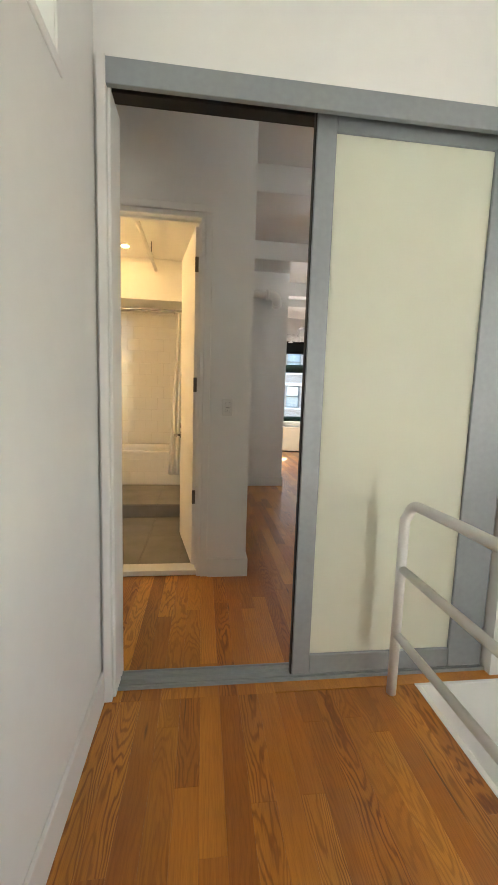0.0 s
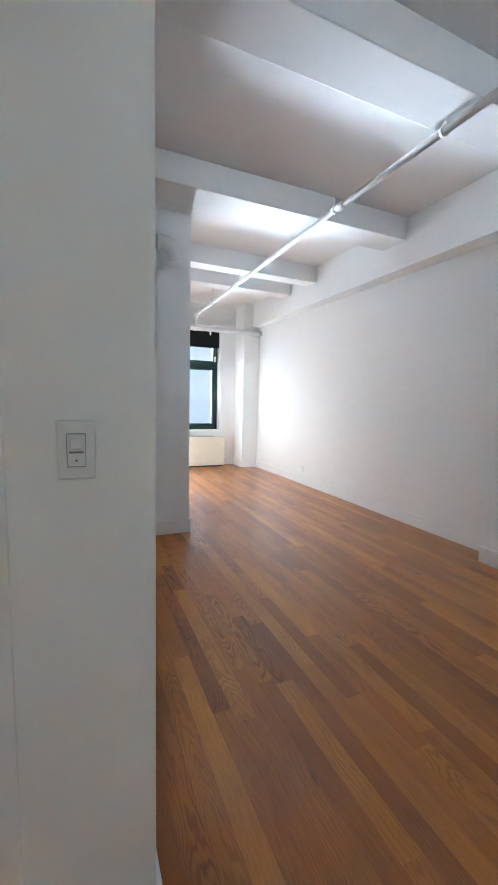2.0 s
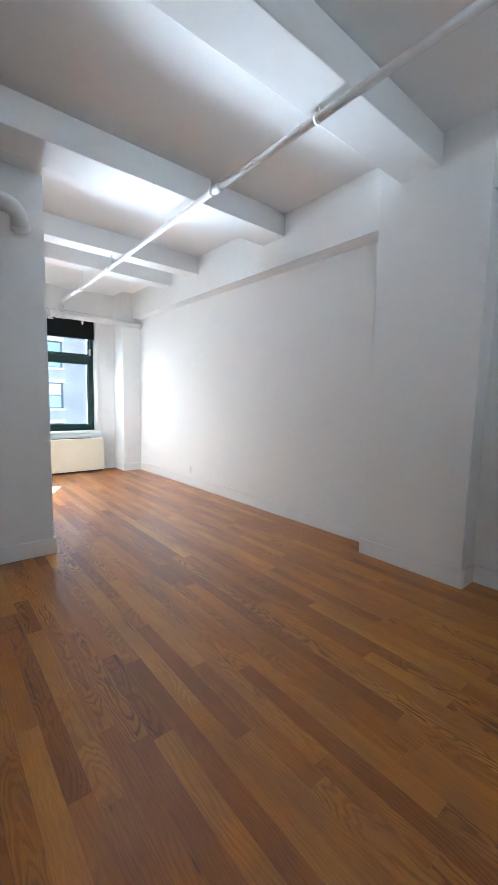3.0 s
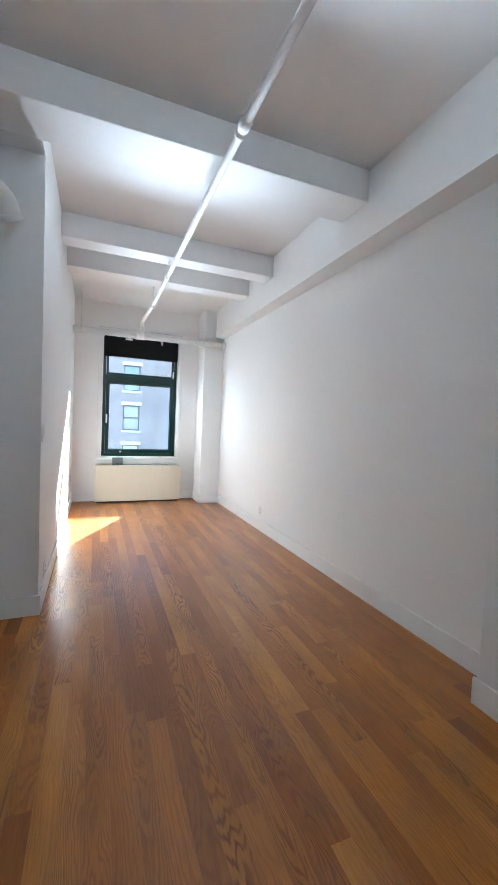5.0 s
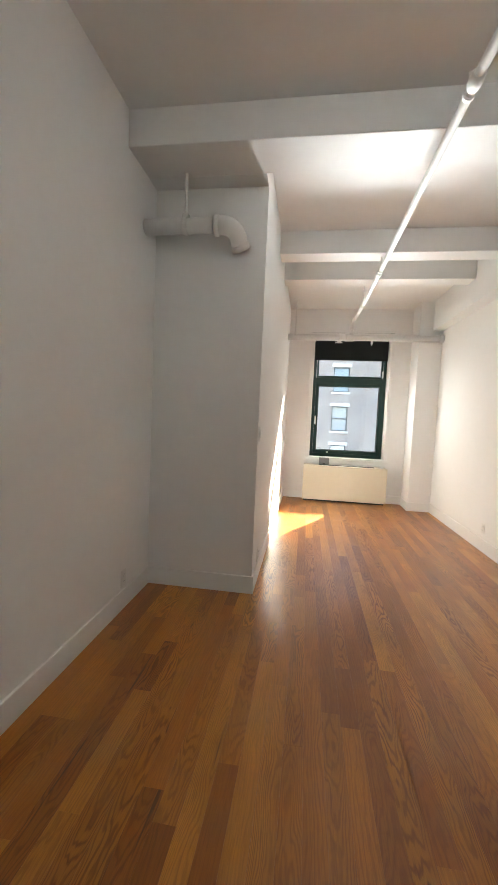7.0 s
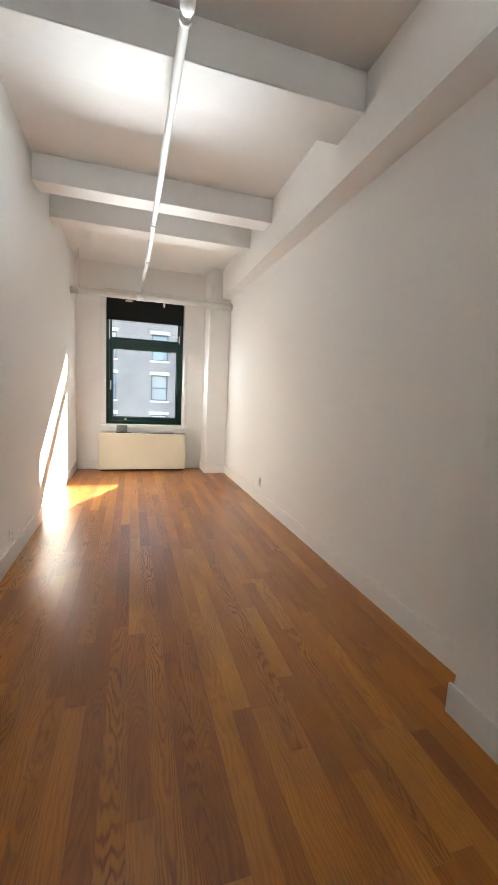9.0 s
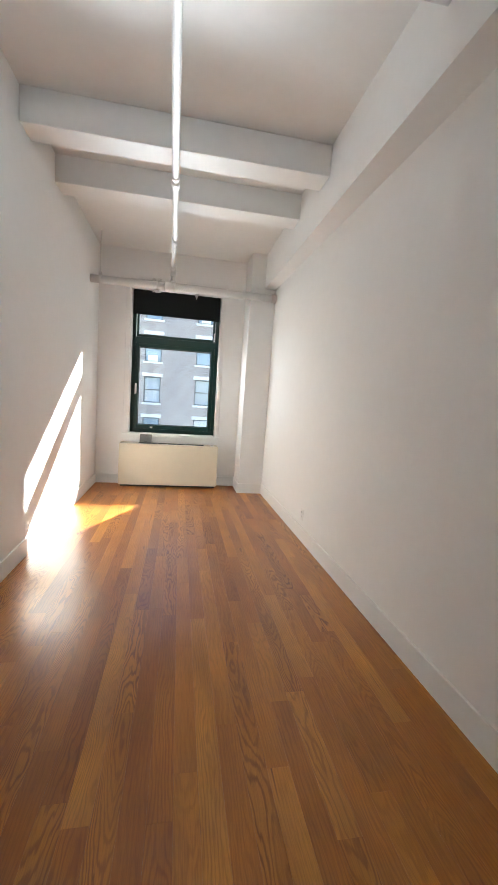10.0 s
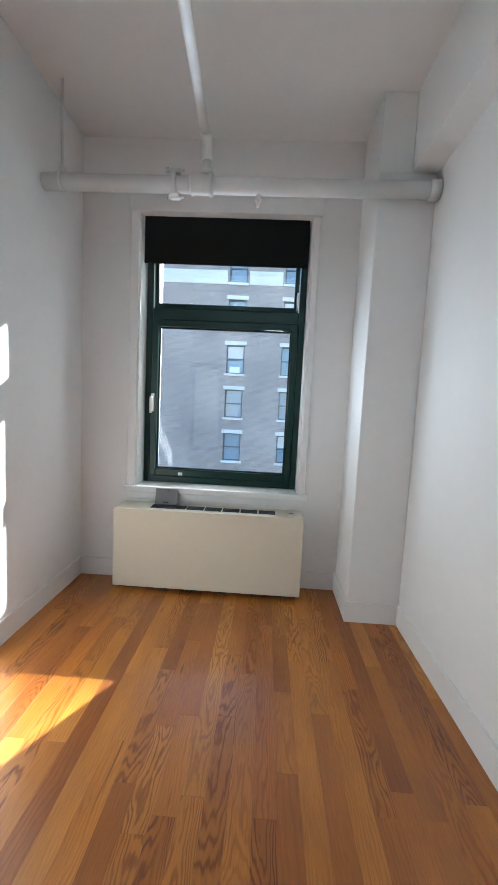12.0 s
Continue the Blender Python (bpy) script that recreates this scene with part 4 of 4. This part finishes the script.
def facade():
    t = thing("apartment_building", "grey-brown brick apartment building with stone lintels", "building", at=(0, 0, 0))
    # unseen upper storeys and east end are added to block bright sky
    y, top, base = 33.0, 15.3, -14.0
    cols = [0.95 + 3.55 * i for i in (-6, -5, -4, -3, -2, 0, 1, 2, 3, 4, 5, 6, 7, 8, 9, 10, 11, 12, 13, 14)]
    rows = [-10.98 + 2.87 * j for j in range(9)]
    w, h = 1.15, 1.83
    bm = bmesh.new()
    xs = [-22.0] + [v for c in cols for v in (c - w / 2, c + w / 2)] + [54.0]
    for a, b in zip(xs[0::2], xs[1::2]):
        box(bm, a, b, y, y + 0.4, base, top)
    zs = [base] + [v for r in rows for v in (r, r + h)] + [top]
    for c in cols:
        for a, b in zip(zs[0::2], zs[1::2]):
            box(bm, c - w / 2, c + w / 2, y, y + 0.4, a, b)
    box(bm, -22, 54, y + 0.4, y + 12, base, top - 0.8)
    part("wall", bm, BRICK, t)
    part("cornice", B((-22.1, 54.1, y - 0.25, y + 0.5, top, top + 0.4), bevel=0.05), STONE, t)
    for a, b in zip(xs[0::2], xs[1::2]):
        part("string_course", B((a + 0.14, b - 0.14, y - 0.04, y + 0.02, 9.0, 9.85), bevel=0.01), STONE, t, "pale stone band")
    kit = []
    for name, b, mat in (("frame", None, FARFRAME), ("pane", (-w / 2 + 0.06, w / 2 - 0.06, 0.24, 0.25, 0.06, h - 0.06), FARGLASS_SKY), ("lintel", (-w / 2 - 0.12, w / 2 + 0.12, -0.06, 0.1, h, h + 0.24), STONE), ("sill", (-w / 2 - 0.1, w / 2 + 0.1, -0.1, 0.2, -0.14, 0.0), STONE)):
        bm = B(b) if b else B((-w / 2, -w / 2 + 0.07, 0.16, 0.3, 0, h), (w / 2 - 0.07, w / 2, 0.16, 0.3, 0, h), (-w / 2, w / 2, 0.16, 0.3, 0, 0.08), (-w / 2, w / 2, 0.16, 0.3, h - 0.08, h), (-w / 2, w / 2, 0.15, 0.3, h / 2 - 0.04, h / 2 + 0.04))
        kit.append((name, mesh(name, bm, mat)))
    shade = mesh("shade", B((-w / 2 + 0.07, w / 2 - 0.07, 0.225, 0.235, h * 0.55, h - 0.08)), STONE)
    cooler = mesh("window_cooler", B((-0.32, 0.32, -0.25, 0.3, 0.02, 0.42), bevel=0.02), PLASTIC)
    for i, c in enumerate(cols):
        for j, r in enumerate(rows):
            win = new("window", kit[0][1])
            win.parent, win.location = t, (c, y, r)
            for name, me in kit[1:]:
                o = new(name, me)
                o.parent = win
            if (i * 7 + j * 5) % 3 == 0:
                o = new("shade", shade)
                o.parent = win
            if (i * 5 + j * 3) % 8 == 0:
                o = new("window_cooler", cooler)
                o.parent = win


facade()


# ---- tiles and floor boards ----
def tiles_on(parent, u_range, v_range, w, h, gap, make, name, material, offset=0.0, thick=0.004):
    """Bond of tiles; make(u0, u1, v0, v1) gives a box. Each tile is an object on a shared mesh where sizes agree."""
    cache = {}
    v, row = v_range[0], 0
    while v < v_range[1] - 0.01:
        v1 = min(v + h, v_range[1])
        u = u_range[0] - (offset * w if row % 2 else 0.0)
        while u < u_range[1] - 0.005:
            a, b = max(u, u_range[0]), min(u + w, u_range[1])
            if b - a > 0.015:
                key = (round(b - a, 3), round(v1 - v, 3))
                origin, dims = make(a, b, v, v1, gap)
                if key not in cache:
                    cache[key] = mesh(name, B((0, dims[0], 0, dims[1], 0, dims[2]), bevel=0.0012), material)
                ob = new(name, cache[key])
                ob.parent, ob.location = parent, origin
            u += w
        v, row = v1, row + 1


bed = bpy.data.objects["bath_tile_bed"]
tiles_on(bed, (-1.068, 0.46), (0.60, 2.40), 0.16, 0.16, 0.003, lambda a, b, c, d, g: ((a + g / 2, 6.494, c + g / 2), (b - a - g, 0.006, d - c - g)), "tile", TILEW, 0.5)
tiles_on(apron, (-1.068, 0.45), (0.172, 0.562), 0.16, 0.16, 0.003, lambda a, b, c, d, g: ((a + g / 2, 5.785, c + g / 2), (b - a - g, 0.006, d - c - g)), "tile", TILEW, 0.5)
tiles_on(bed, (5.782, 6.492), (0.60, 2.40), 0.16, 0.16, 0.0025, lambda a, b, c, d, g: ((-1.070, a + g / 2, c + g / 2), (0.006, b - a - g, d - c - g)), "tile", TILEW, 0.5)
bf = bpy.data.objects["bath_floor"]
tiles_on(bf, (-1.075, 0.795), (3.752, 4.898), 0.305, 0.61, 0.002, lambda a, b, c, d, g: ((a + g / 2, c + g / 2, 0.022), (b - a - g, d - c - g, 0.008)), "floor_tile", TILEG)
tiles_on(bf, (-1.075, 0.795), (4.890, 5.785), 0.61, 0.305, 0.002, lambda a, b, c, d, g: ((a + g / 2, c + g / 2, 0.161), (b - a - g, d - c - g, 0.008)), "floor_tile", TILEG)
tiles_on(bf, (-1.075, 0.795), (0.031, 0.160), 0.61, 0.129, 0.003, lambda a, b, c, d, g: ((a + g / 2, 4.893, c + g / 2), (b - a - g, 0.008, d - c - g)), "riser_tile", TILEG)

rng = random.Random(7)
BOARD, LENGTHS = 0.083, (0.42, 0.6, 0.78, 0.95, 1.15, 1.4, 1.7)
board_mesh = {}


def board_piece(width, length):
    key = (round(width, 4), round(length, 3))
    if key not in board_mesh:
        bm = bmesh.new()
        w, l, c, t = width / 2 - 0.0001, length / 2 - 0.0001, 0.00035, 0.02
        lo = [bm.verts.new((sx * w, sy * l, -t)) for sx, sy in ((-1, -1), (1, -1), (1, 1), (-1, 1))]
        mid = [bm.verts.new((sx * w, sy * l, -c)) for sx, sy in ((-1, -1), (1, -1), (1, 1), (-1, 1))]
        up = [bm.verts.new((sx * (w - c), sy * (l - c), 0)) for sx, sy in ((-1, -1), (1, -1), (1, 1), (-1, 1))]
        for a, b in ((lo, mid), (mid, up)):
            for k in range(4):
                bm.faces.new((a[k], a[(k + 1) % 4], b[(k + 1) % 4], b[k]))
        bm.faces.new(up)
        board_mesh[key] = mesh("floor_board", bm, OAK)
    return board_mesh[key]


def lay_boards(parent, x0, x1, y0, y1):
    x = x0
    while x < x1 - 0.004:
        w = min(BOARD, x1 - x)
        y = y0 - rng.uniform(0.0, 0.9)
        while y < y1 - 0.002:
            l = rng.choice(LENGTHS)
            a, b = max(y, y0), min(y + l, y1)
            if y1 - b < 0.12:
                b = y1
            if b - a > 0.03:
                ob = new("floor_board", board_piece(w, b - a))
                ob.parent, ob.location = parent, (x + w / 2, (a + b) / 2, 0.0)
            y = max(y + l, b)
        x += w


floor = bpy.data.objects["floor"]
lay_boards(floor, 0.20, 1.60, 0.2, 2.47)                        # hall
lay_boards(floor, -0.30, 0.945, 2.47, 3.63)                     # before the bathroom
lay_boards(floor, 0.945, 1.775, 2.66, 6.49)                     # nook
lay_boards(floor, 1.775, 4.16, 2.66, 10.285)                    # main room to the window
structure("floor_strip", B((0.945, 2.95, 2.475, 2.66, -0.022, -0.0005), (0.2, 1.6, -1.6, 0.2, -0.022, 0)), OAK, "oak boards by the sliding door", "floor")
